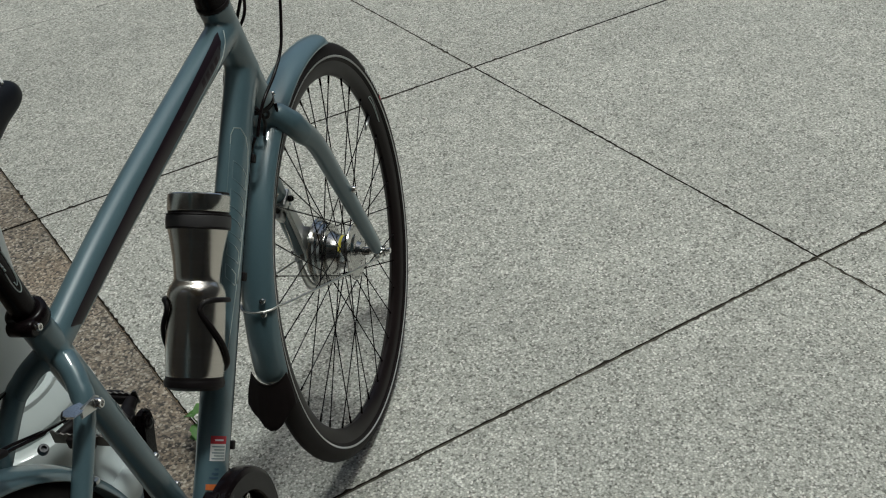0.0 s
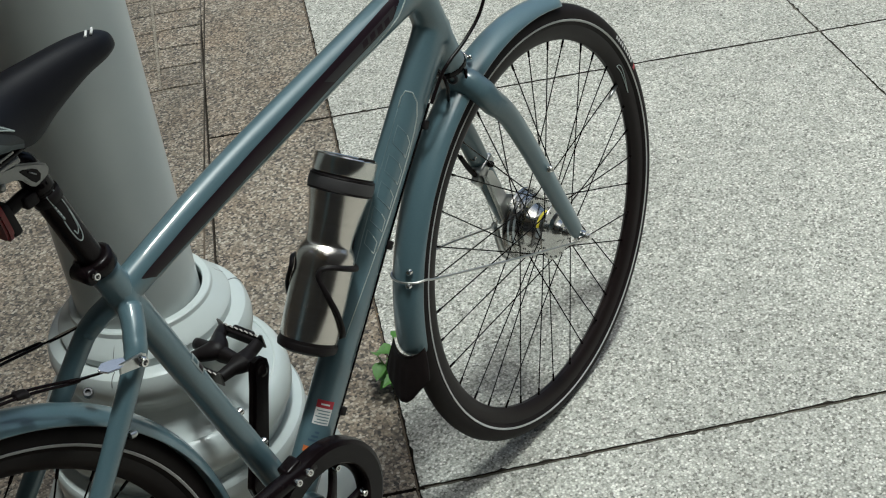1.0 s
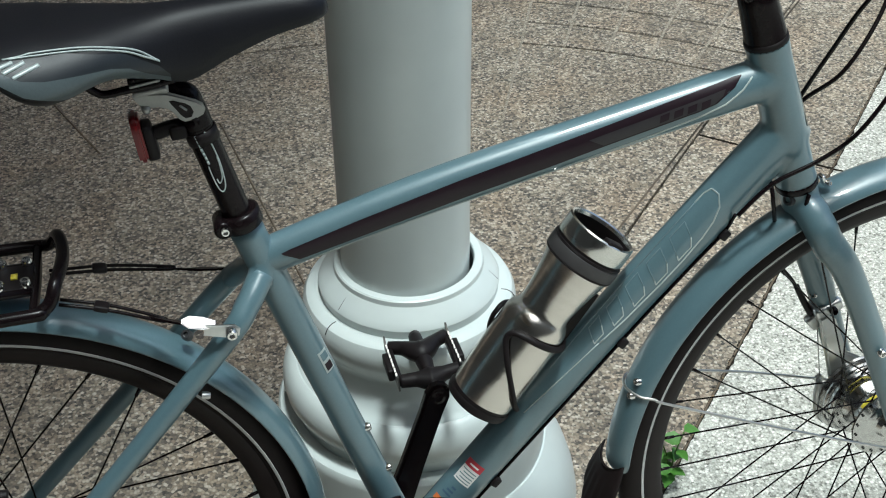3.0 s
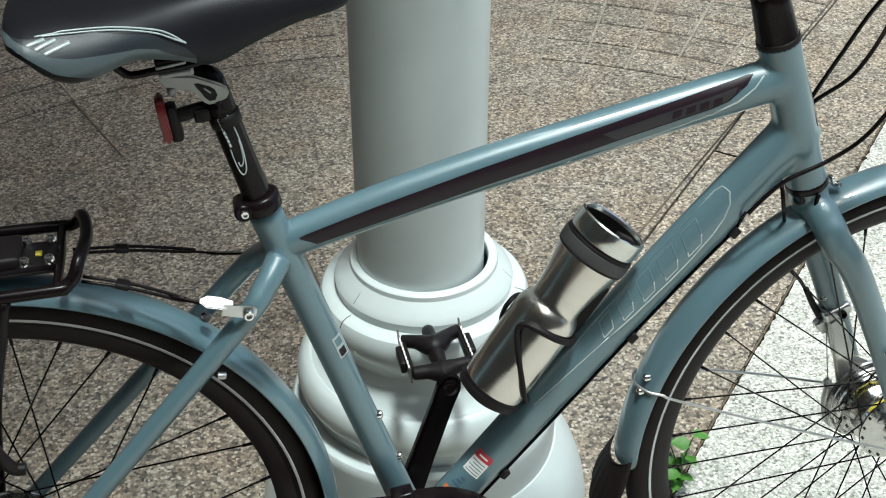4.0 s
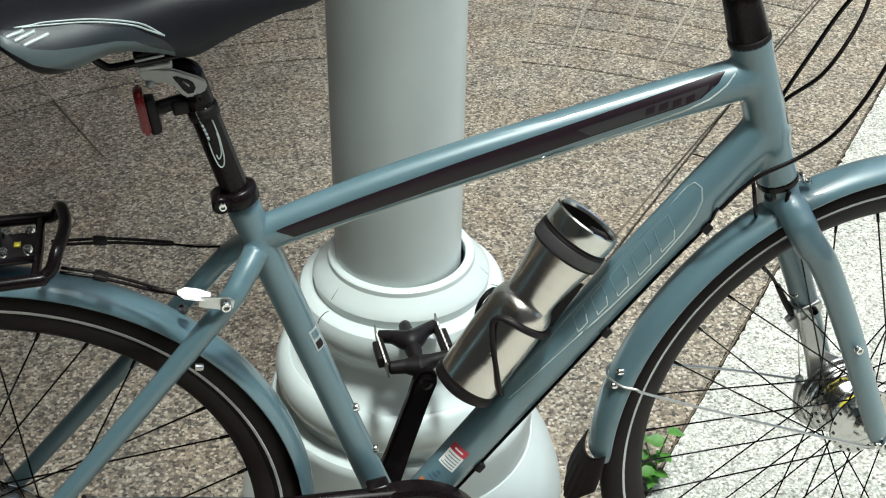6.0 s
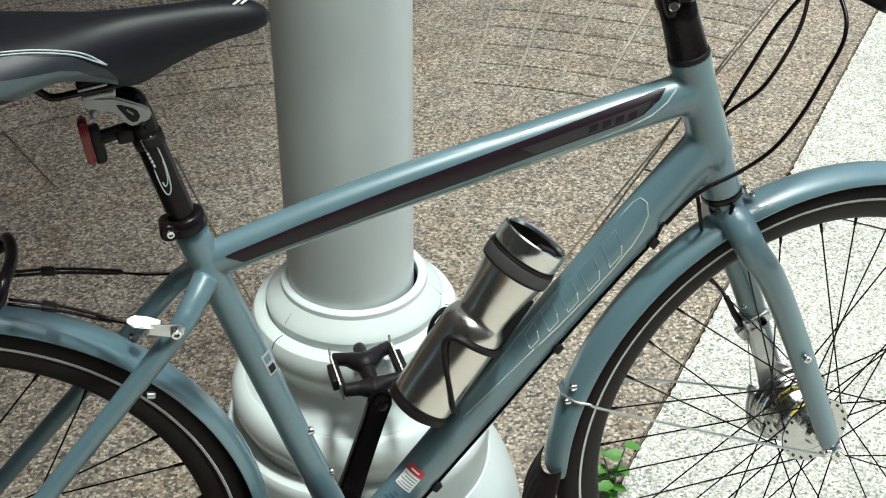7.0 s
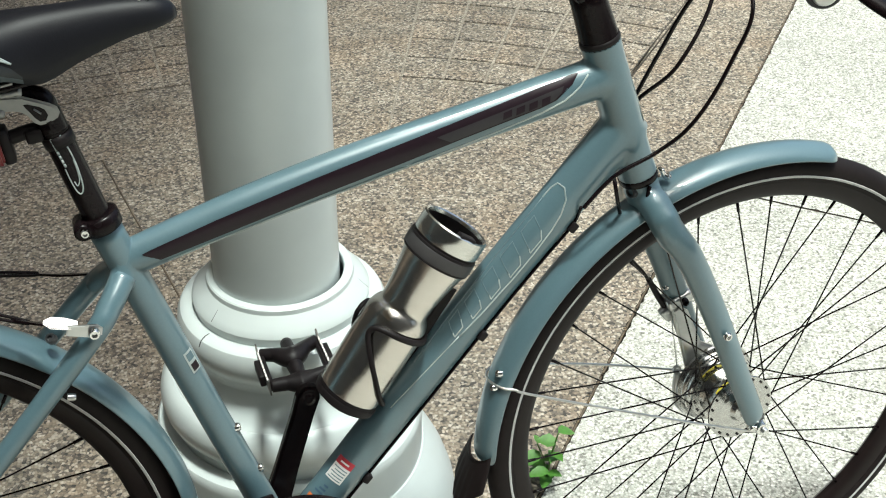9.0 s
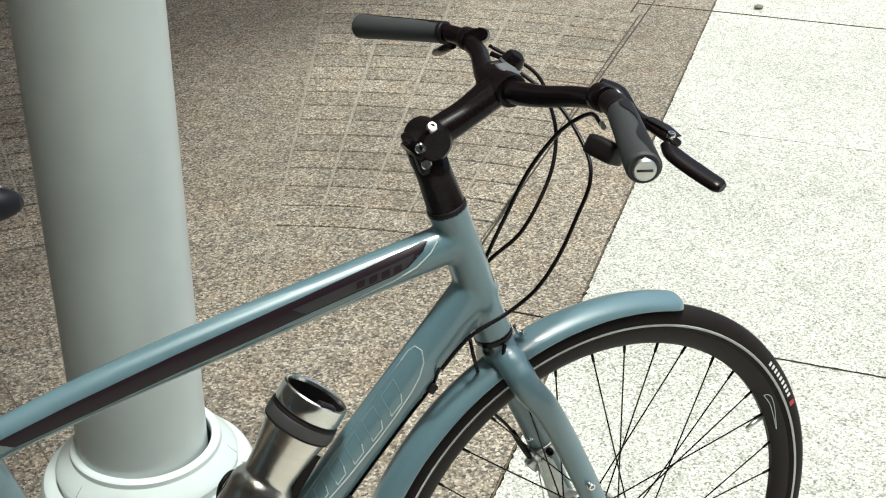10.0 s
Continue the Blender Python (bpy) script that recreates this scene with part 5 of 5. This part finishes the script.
LEAF_PLATE = [(0.0, -0.0035), (0.012, -0.006), (0.026, -0.0065), (0.038, -0.004), (0.043, 0.0), (0.038, 0.004), (0.026, 0.0065), (0.012, 0.006), (0.0, 0.0035)]
for a, b, tip in ((Vector((0.118, 0.026, 0.7025)), Vector((0.228, 0.036, 0.682)), Vector((0.285, 0.050, 0.660))), (Vector((0.128, -0.026, 0.7010)), Vector((0.215, -0.037, 0.6725)), Vector((0.250, -0.050, 0.666)))):
    w = (b - a).normalized()
    out = Vector((-w.y, w.x, 0)).normalized()
    strut = part("strut", tube("strut", [a + out * 0.0042, a.lerp(b, 0.5) + out * 0.0042 + Vector((0, 0, 0.003)), b + out * 0.003, b + w * 0.006, b - out * 0.003, a.lerp(b, 0.5) - out * 0.0042 + Vector((0, 0, 0.003)), a - out * 0.0042], 0.0017, BLACK, sides=8), rack, "black looped wire strut")
    part("strut_clip", bevel_box("strut_clip", (0.014, 0.013, 0.006), BLACK_MATT, 0.002), strut, m=Matrix.Translation(a.lerp(b, 0.42) + Vector((0, 0, 0.003))) @ w.to_track_quat("X", "Z").to_matrix().to_4x4())
    part("strut_leaf", plate("strut_leaf", LEAF_PLATE, 0.0022, BLACK, 0.0005), strut, m=Matrix.Translation(b - w * 0.010) @ (tip - b).normalized().to_track_quat("X", "Z").to_matrix().to_4x4() @ pose(0, 0, 0, 62))
part("strut_leaf", plate("strut_leaf", LEAF_PLATE, 0.0022, BLACK, 0.0005), rack, m=Matrix.Translation((0.246, 0.045, 0.671)) @ Vector((0.038, 0.004, -0.008)).normalized().to_track_quat("X", "Z").to_matrix().to_4x4() @ pose(0, 0, 0, 70))
bracket = part("stay_bracket", plate("stay_bracket", [(-0.018, -0.0055), (0.010, -0.0075), (0.0155, -0.004), (0.0155, 0.004), (0.010, 0.0075), (-0.018, 0.0055)], 0.003, ALLOY, 0.0008), bike, "polished strut bracket on the seat stay", pose(0.272, -0.0585, 0.662, 0, 13, 0))
part("bracket_bolt", bolt("bracket_bolt", 0.0058, 0.007, CHROME), bracket, "shiny bolt", turned((0, -1, 0), (0.0075, -0.002, 0)))
part("bracket_twist", plate("bracket_twist", [(-0.016, -0.002), (-0.009, -0.0065), (0.004, -0.0065), (0.016, -0.004), (0.016, 0.004), (0.004, 0.0065), (-0.009, 0.0065), (-0.016, 0.002)], 0.0028, CHROME, 0.0008), bracket, "twisted polished strip", pose(-0.024, 0.003, 0.006, -58, 4, 0))

clip = part("stay_clip", tube("stay_clip", [(0.0955, 0.0592, 0.3285), (0.1105, 0.0581, 0.3262)], 0.0138, CHROME, sides=20, curved=False), bike, "shiny band clip on the chain stay")
part("clip_pad", tube("clip_pad", [(0.0915, 0.0595, 0.3290), (0.0950, 0.0592, 0.3286)], 0.0143, BLACK_MATT, sides=20, curved=False), clip, "black rubber edge")

# ---- bottle cage and steel tumbler ----
mug_base, mug_top = Vector((0.5395, 0, 0.479)), Vector((0.6745, 0, 0.6735))
mug_way = (mug_top - mug_base).normalized()
mug_base = mug_base - mug_way * 0.004
side_way = Vector((mug_way.z, 0, -mug_way.x))
part("cage_base", lathe("cage_base", [(0.0, -0.004), (0.03, -0.004), (0.0375, 0.0), (0.0385, 0.006), (0.0375, 0.009)], BLACK_MATT, 36), bike, "black cage foot", turned(mug_way, mug_base - mug_way * 0.004))
for s in (-1, 1):
    ring_pts = []
    for h, q in ((0.108, 168), (0.106, 140), (0.106, 110), (0.106, 80), (0.105, 56), (0.102, 42), (0.096, 35), (0.088, 37), (0.07, 58), (0.05, 84), (0.03, 112), (0.018, 140), (0.010, 165)):
        r = 0.0405
        ring_pts.append(mug_base + mug_way * h - side_way * (r * math.cos(radians(q))) + Y * (s * r * math.sin(radians(q))))
    part("cage_wire", tube("cage_wire", ring_pts, (0.0036, 0.0028), BLACK_MATT, sides=10), bike, "black bottle cage hoop")
part("cage_spine", plate("cage_spine", [(0.0, -0.006), (0.17, -0.006), (0.17, 0.006), (0.0, 0.006)], 0.005, BLACK_MATT, 0.001), bike, m=turned(mug_way, mug_base + side_way * 0.0405) @ pose(0, 0, 0, 0, -90, 0) @ pose(0, 0, 0, 90))
MUG = Matrix.Rotation(radians(-LEAN), 4, "X") @ turned(mug_way, mug_base)
mug = thing("tumbler", "brushed stainless steel travel tumbler held in the bottle cage", "tumbler", MUG)
part("body", lathe("body", [(0.0362, 0.008), (0.0370, 0.012), (0.0372, 0.05), (0.0372, 0.1050), (0.0370, 0.1100), (0.0365, 0.1140), (0.0355, 0.1178), (0.0341, 0.1212), (0.0325, 0.1240), (0.0310, 0.1262), (0.0299, 0.1278), (0.0292, 0.1294), (0.0289, 0.1314), (0.0290, 0.1348), (0.0295, 0.1420), (0.0306, 0.1520), (0.0324, 0.1640), (0.0348, 0.1772), (0.0373, 0.1888), (0.0390, 0.1958)], STEEL, 64), mug)
part("foot", lathe("foot", [(0.0, 0.0), (0.033, 0.0), (0.0362, 0.002), (0.0368, 0.0055), (0.0364, 0.009)], BLACK_MATT, 56), mug, "black rubber foot")
part("band", lathe("band", [(0.0398, 0.1962), (0.0408, 0.1968), (0.0412, 0.1990), (0.0412, 0.2080), (0.0408, 0.2100), (0.0398, 0.2108)], BAND_GREY, 56), mug, "dark grey grip band")
for z in (0.1935, 0.2100):
    part("band_rim", lathe("band_rim", [(0.0386, z), (0.0404, z + 0.0006), (0.0409, z + 0.0018), (0.0404, z + 0.0032), (0.0386, z + 0.0036)], BLACK_MATT, 56), mug, "black rubber rim of the band")
for k in range(6):
    q = 262 + k * 5.2
    part("lettering_bar", lathe("lettering_bar", [(0.0416, 0.2005), (0.0416, 0.2065)], PANEL_GREY, 3, "Z", (q, q + 3.4)), mug, "grey bar in place of lettering")
part("ring_gap", lathe("ring_gap", [(0.0384, 0.2125), (0.0384, 0.2170)], BLACK_MATT, 56), mug, "dark groove under the lid")
part("lid", lathe("lid", [(0.0388, 0.2162), (0.0396, 0.2178), (0.0397, 0.2320), (0.0393, 0.2372), (0.0378, 0.2388), (0.0356, 0.2376), (0.0346, 0.2340)], STEEL_BRIGHT, 64), mug, "bright steel lid rim")
part("lid_well", lathe("lid_well", [(0.0348, 0.2348), (0.0340, 0.228), (0.0327, 0.2165), (0.0, 0.2155)], BLACK_MATT, 56), mug, "dark sunk lid")
part("lid_tab", bevel_box("lid_tab", (0.012, 0.02, 0.006), BLACK_MATT, 0.002), mug, "black drinking tab", pose(-0.032, 0, 0.2385))

# ---- stem, handlebar, grips and levers (turned with the fork) ----
def steered(name, data, label="", m=None, parent=None):
    return part(name, data, parent or bike, label, STEERED @ m if m is not None else STEERED)


part("spacer", tube("spacer", [on_head(0.861), on_head(0.865), on_head(0.905), on_head(0.935)], [0.0225, 0.0215, 0.0195, 0.019], BLACK, up=(1, 0, 0), sides=24, curved=False), bike, "black steerer sleeve", STEERED)
steered("spacer_cap", tube("spacer_cap", [on_head(0.862), on_head(0.8675)], [0.0228, 0.0222], BLACK_MATT, up=(1, 0, 0), sides=24, curved=False))
knuckle = on_head(0.943)
steered("stem", tube("stem", [knuckle + Vector((-0.012, 0, -0.014)), knuckle + Vector((0.012, 0, 0.004)), (0.86, 0, 0.9655), (0.900, 0, 0.988)], [(0.0185, 0.0185), (0.0172, 0.0180), (0.0155, 0.0185), (0.0165, 0.0235)], BLACK, up=(0, 0, 1), sides=20), "black adjustable stem")
steered("stem_knuckle", lathe("stem_knuckle", [(0.0, -0.022), (0.016, -0.022), (0.0205, -0.018), (0.0215, -0.012), (0.0215, 0.012), (0.0205, 0.018), (0.016, 0.022), (0.0, 0.022)], BLACK, 32, "Y"), m=Matrix.Translation(knuckle + Vector((0.006, 0, 0.002))))
steered("stem_lug", bevel_box("stem_lug", (0.024, 0.034, 0.045), BLACK, 0.006), m=pose(0.8055, 0, 0.933, 0, -18, 0))
for at, way in (((0.797, -0.0165, 0.943), (-0.3, -0.95, 0.1)), ((0.8035, -0.0165, 0.9245), (-0.3, -0.95, 0.1)), ((0.809, -0.0205, 0.963), (-0.1, -0.7, 0.7))):
    steered("stem_bolt", bolt("stem_bolt", 0.0058, 0.006, CHROME), "shiny stem bolt", turned(way, at))
steered("stem_face", lathe("stem_face", [(0.0, -0.025), (0.0175, -0.025), (0.0188, -0.022), (0.0188, 0.022), (0.0175, 0.025), (0.0, 0.025)], BLACK, 30, "Y"), "black face clamp", Matrix.Translation((0.9035, 0, 0.9895)))
steered("face_plate", plate("face_plate", [(-0.007, -0.016), (0.007, -0.016), (0.010, 0.0), (0.007, 0.016), (-0.007, 0.016), (-0.008, 0.0)], 0.003, ALLOY, 0.001), "bright clamp plate", pose(0.9085, -0.006, 1.0072, 90) @ pose(0, 0, 0, 12))
bar = [(0.8695, -0.3105, 0.9972), (0.9045, -0.238, 1.0030), (0.9290, -0.188, 1.0060), (0.9375, -0.150, 1.0050), (0.9320, -0.105, 0.9995), (0.9165, -0.065, 0.9920), (0.9040, -0.03, 0.9895), (0.9035, 0, 0.9895)]
bar = bar + [(x, -y, z) for x, y, z in bar[-2::-1]]
handlebar = steered("handlebar", tube("handlebar", bar, [0.0104, 0.0104, 0.0104, 0.0104, 0.0106, 0.0112, 0.0126, 0.0134, 0.0134, 0.0126, 0.0112, 0.0106, 0.0104, 0.0104, 0.0104, 0.0104], BLACK, sides=18), "gloss black swept handlebar")
for s in (-1, 1):
    a, b = Vector((0.9290, 0.186 * s, 1.0060)), Vector((0.8700, 0.3085 * s, 0.9970))
    w = (b - a)
    grip = part("grip", tube("grip", [a, a + w * 0.04, a + w * 0.3, a + w * 0.6, a + w * 0.85, a + w * 0.97, b], [(0.0122, 0.0124), (0.0130, 0.0134), (0.0130, 0.0140), (0.0138, 0.0152), (0.0150, 0.0160), (0.0152, 0.0158), (0.0132, 0.0136)], GRIP_GREY, sides=22), handlebar, "grey contoured rubber grip")
    g_way, g_up = w.normalized(), Vector((0, 0, 1))
    g_up = (g_up - g_way * g_up.dot(g_way)).normalized()
    g_out = g_way.cross(g_up) * (-s)
    verts, faces = [], []
    for i in range(25):
        f = i / 24
        top = 72 + 30 * math.sin(f * 10.0 + 0.6) * math.exp(-1.2 * f)
        for k in range(9):
            q = radians(-80 + (top + 80) * k / 8)
            verts.append(a + w * f * 0.97 + g_up * (math.sin(q + 0.1) * (0.0137 + 0.0018 * f)) - g_out * (math.cos(q + 0.1) * (0.0146 + 0.0019 * f)))
    for i in range(24):
        for k in range(8):
            faces.append((i * 9 + k, i * 9 + k + 1, i * 9 + k + 10, i * 9 + k + 9))
    part("grip_pad", mesh_of("grip_pad", verts, faces, BLACK_MATT), grip, "darker wavy palm pad")
    part("grip_collar", tube("grip_collar", [a - w * 0.02, a + w * 0.03], 0.0136, BLACK_MATT, sides=20), grip, "black grip collar")
    part("end_cap", lathe("end_cap", [(0.0, 0.004), (0.0090, 0.0038), (0.0104, 0.002), (0.0106, 0.0)], ALLOY, 26), grip, "silver end cap", turned(w, b + w.normalized() * 0.0004))
    part("cap_bar", bevel_box("cap_bar", (0.014, 0.0022, 0.0008), PANEL_GREY, 0.0), grip, "grey bar in place of lettering", turned(w, b + w.normalized() * 0.0044))
# shifter barrel on the near grip, and both brake levers
steered("shifter", tube("shifter", [(0.9372, -0.155, 1.0068), (0.934, -0.172, 1.0065), (0.929, -0.188, 1.0058)], [0.0120, 0.0128, 0.0126], BLACK_MATT, sides=20), "black twist shifter barrel")
steered("shifter_case", bevel_box("shifter_case", (0.025, 0.034, 0.020), BLACK_MATT, 0.005), "black shifter housing", pose(0.895, -0.212, 0.981, 10, 24, 20))
steered("shifter_pull", tube("shifter_pull", [(0.920, -0.172, 0.988), (0.928, -0.158, 0.986), (0.938, -0.142, 0.981)], 0.0028, ALLOY, sides=8), "alloy cable adjuster")
for s in (-1, 1):
    steered("lever_clamp", lathe("lever_clamp", [(0.0, -0.010), (0.0128, -0.008), (0.0140, -0.006), (0.0140, 0.006), (0.0128, 0.008), (0.0, 0.010)], BLACK, 24, "Y"), m=Matrix.Translation((0.9375, 0.140 * s, 1.0066)))
    steered("lever_body", tube("lever_body", [(0.945, 0.126 * s, 1.014), (0.956, 0.142 * s, 1.008), (0.958, 0.168 * s, 0.994), (0.963, 0.200 * s, 0.986), (0.964, 0.228 * s, 0.980)], [(0.008, 0.010), (0.0085, 0.011), (0.0055, 0.0075), (0.0055, 0.0080), (0.0045, 0.0070)], BLACK, sides=14), "black brake lever body")
    steered("lever_plate", tube("lever_plate", [(0.961, 0.188 * s, 0.9945), (0.966, 0.208 * s, 0.9905), (0.968, 0.226 * s, 0.9860)], [(0.0015, 0.005), (0.0018, 0.006), (0.0012, 0.004)], BLACK_MATT, sides=8), "black lever cover plate")
    steered("brake_lever", tube("brake_lever", [(0.958, 0.222 * s, 0.979), (0.9565, 0.236 * s, 0.9725), (0.963, 0.260 * s, 0.9635), (0.970, 0.284 * s, 0.9555), (0.972, 0.290 * s, 0.9540)], [(0.0050, 0.007), (0.0055, 0.0100), (0.0055, 0.0105), (0.0055, 0.0095), (0.0035, 0.006)], BLACK, sides=14), "black flat brake lever blade")
    steered("lever_bolt", bolt("lever_bolt", 0.0045, 0.005, CHROME), "shiny pivot bolt", turned((0.1, -0.2, 1), (0.962, 0.222 * s, 0.985)))
# bell beside the clamp
steered("bell", lathe("bell", [(0.0, 0.017), (0.005, 0.0165), (0.0105, 0.013), (0.013, 0.006), (0.0135, 0.0), (0.0, 0.0)], BLACK, 28), "small black bell", turned((0.55, -0.25, 0.80), (0.935, 0.036, 1.0)))
steered("bell_rim", lathe("bell_rim", [(0.0134, -0.0016), (0.0142, -0.0010), (0.0142, 0.0010), (0.0134, 0.0014)], ALLOY, 28), "pale rim of the bell", turned((0.55, -0.25, 0.80), (0.935, 0.036, 1.0)))
steered("bell_clamp", bevel_box("bell_clamp", (0.03, 0.012, 0.022), BLACK_MATT, 0.004), m=pose(0.922, 0.038, 0.995))
steered("bell_lever", tube("bell_lever", [(0.930, 0.03, 1.006), (0.922, 0.055, 1.010)], 0.003, BLACK, sides=8))

# ---- cables ----
CABLES = [
    [(0.938, -0.142, 0.979), (0.951, -0.1, 0.977), (0.941, -0.06, 0.949), (0.921, -0.03, 0.9), (0.904, -0.008, 0.842), (0.893, 0.008, 0.80), (0.880, 0.025, 0.75), (0.862, 0.022, 0.72), (0.854, -0.012, 0.702), (0.855, -0.019, 0.682), (0.866, -0.008, 0.655)],
    [(0.960, 0.130, 0.998), (1.0, 0.09, 0.968), (1.004, 0.06, 0.93), (0.998, 0.04, 0.9), (0.976, 0.02, 0.862), (0.932, 0.004, 0.814), (0.900, 0.022, 0.778), (0.870, 0.030, 0.742), (0.840, 0.024, 0.705)],
    [(0.965, 0.100, 0.985), (1.000, 0.045, 0.945), (1.005, -0.010, 0.905), (0.997, -0.035, 0.875), (0.978, -0.036, 0.832), (0.955, -0.036, 0.790), (0.925, -0.038, 0.758), (0.890, -0.035, 0.736), (0.852, -0.030, 0.719), (0.833, -0.026, 0.703), (0.811, -0.024, 0.680)],
]
for pts in CABLES:
    steered("cable", tube("cable", pts, 0.0024, BLACK, sides=8, steps=10), "thin black cable")
under = [(0.811, -0.024, 0.680)] + [tuple(down_bar.at(s, -60, 0.0016)) for s in (0.86, 0.8, 0.7, 0.55, 0.4, 0.25, 0.12)]
part("cable", tube("cable", under, 0.0019, BLACK, sides=8), bike, "thin black cable under the down tube")
for s in (0.86, 0.64, 0.30):
    part("cable_clip", bevel_box("cable_clip", (0.012, 0.010, 0.009), BLACK_MATT, 0.002), bike, m=Matrix.Translation(down_bar.at(s, -54, 0.003)) @ pose(0, 0, 0, 0, -48, 0))
steered("cable", tube("cable", [(0.893, -0.024, 0.69), (0.888, -0.022, 0.66), (0.892, 0.01, 0.62), (0.915, 0.052, 0.56), (0.943, 0.059, 0.522), (0.955, 0.058, 0.502)], 0.0024, BLACK, sides=8), "thin black brake cable")
part("head_badge", tube("head_badge", [on_head(0.815) + Vector((0.0215, -0.004, 0)), on_head(0.765) + Vector((0.0212, -0.006, 0))], (0.0008, 0.005), ALLOY, up=(1, 0, 0), sides=8), bike, "small silver head badge")
# side stand behind the far chain stay
part("side_stand", tube("side_stand", [(0.37, 0.03, 0.275), (0.365, 0.06, 0.25), (0.33, 0.16, 0.06), (0.327, 0.178, 0.0185)], [0.009, 0.008, 0.007, 0.008], BLACK, sides=12), bike, "black side stand")


# ---- weed in the joint and small litter ----
def leaf_mesh(name, length, width, fold):
    verts, faces = [], []
    n = 7
    for i in range(n + 1):
        f = i / n
        w = width * math.sin(math.pi * f ** 0.75) * (1 + 0.12 * (i % 2)) + 0.0004
        droop = -fold * f * f * length
        verts += [(f * length, -w, droop + w * 0.25), (f * length, 0, droop), (f * length, w, droop + w * 0.25)]
    for i in range(n):
        for k in (0, 1):
            p = i * 3 + k
            faces.append((p, p + 1, p + 4, p + 3))
    return mesh_of(name, verts, faces, LEAF)


WEED = ORIGIN + ALONG * 0.25 - ACROSS * 0.002
weed = thing("weed", "small green broad-leaved weed growing from the paving joint", "plant", Matrix.Translation(WEED))
rnd = random.Random(5)
for k, (lx, ly, tall) in enumerate(((0.010, -0.008, 0.108), (-0.016, 0.010, 0.078), (0.018, 0.016, 0.062), (-0.008, -0.02, 0.045))):
    part("stalk", tube("stalk", [(0, 0, -0.02), (lx * 0.3, ly * 0.3, tall * 0.5), (lx, ly, tall)], [0.0016, 0.0012], STALK, sides=6), weed)
    for j in range(5 if k < 2 else 4):
        h = tall * (1 - 0.2 * j)
        m = Matrix.Translation((lx * h / tall, ly * h / tall, h)) @ pose(0, 0, 0, rnd.uniform(-15, 15), rnd.uniform(-35, 15), 137 * j + 60 * k + rnd.uniform(-20, 20))
        part("leaf", leaf_mesh("leaf", rnd.uniform(0.022, 0.035), rnd.uniform(0.0075, 0.0115), rnd.uniform(0.1, 0.5)), weed, m=m)
pebble_at = Vector((3.47, 2.80, 0))
bm = bmesh.new()
bmesh.ops.create_icosphere(bm, subdivisions=2, radius=0.016, matrix=Matrix.Diagonal((1.3, 0.9, 0.6, 1)))
for v in bm.verts:
    v.co *= 1 + 0.25 * noise.noise(v.co * 60)
me = bpy.data.meshes.new("pebble")
bm.to_mesh(me)
bm.free()
me.materials.append(PEBBLE)
thing("pebble", "small dark stone lying on the concrete paving", "pebble", Matrix.Translation(pebble_at + Vector((0, 0, 0.009))), me)

# patchy dirt that half fills the joints of the concrete
for j in range(1, 6):
    part("joint_fill", bevel_box("joint_fill", (15.9, 0.0030, 0.004), SLAB_FILL, 0.0), pavement, "dirt in the slab joint", pose(3.0, j * PITCH_ACROSS, -0.0050))
for i in range(-2, 8):
    part("joint_fill", bevel_box("joint_fill", (0.0030, 9.9, 0.004), SLAB_FILL, 0.0), pavement, "dirt in the slab joint", pose(i * PITCH_ALONG + 0.004 * (i > 0) - 0.002 * (i == 1), 4.96, -0.0045))
part("joint_fill", bevel_box("joint_fill", (14.0, 0.0034, 0.004), JOINT_FILL, 0.0), border, "brown dirt filling the joint", pose(2.0, -0.0018, -0.0035))
# grit and dry dirt caught in the joint between granite and concrete
rnd = random.Random(11)
for name, material, count, label in (("joint_dirt", SOIL, 150, "dark dirt caught in the paving joint"), ("joint_grit", GRIT, 90, "tan grit caught in the paving joint")):
    verts, faces = [], []
    for k in range(count):
        run = rnd.uniform(-0.9, 2.6)
        if noise.noise(Vector((run * 5.0, 0, 3))) < -0.12:
            continue
        c = Vector((run, rnd.gauss(-0.0015, 0.0016), 0.0008))
        size = rnd.uniform(0.0009, 0.0028)
        o = len(verts)
        for d in ((1, 0, 0), (0, 1, 0), (-1, 0, 0), (0, -1, 0), (0, 0, 0.7), (0, 0, -1)):
            verts.append(c + Vector(d) * size * rnd.uniform(0.7, 1.4))
        for a, b in ((0, 1), (1, 2), (2, 3), (3, 0)):
            faces += [(o + a, o + b, o + 4), (o + b, o + a, o + 5)]
    thing(name, label, "dirt", PAVED, mesh_of(name, verts, faces, material, False), kind="stuff")
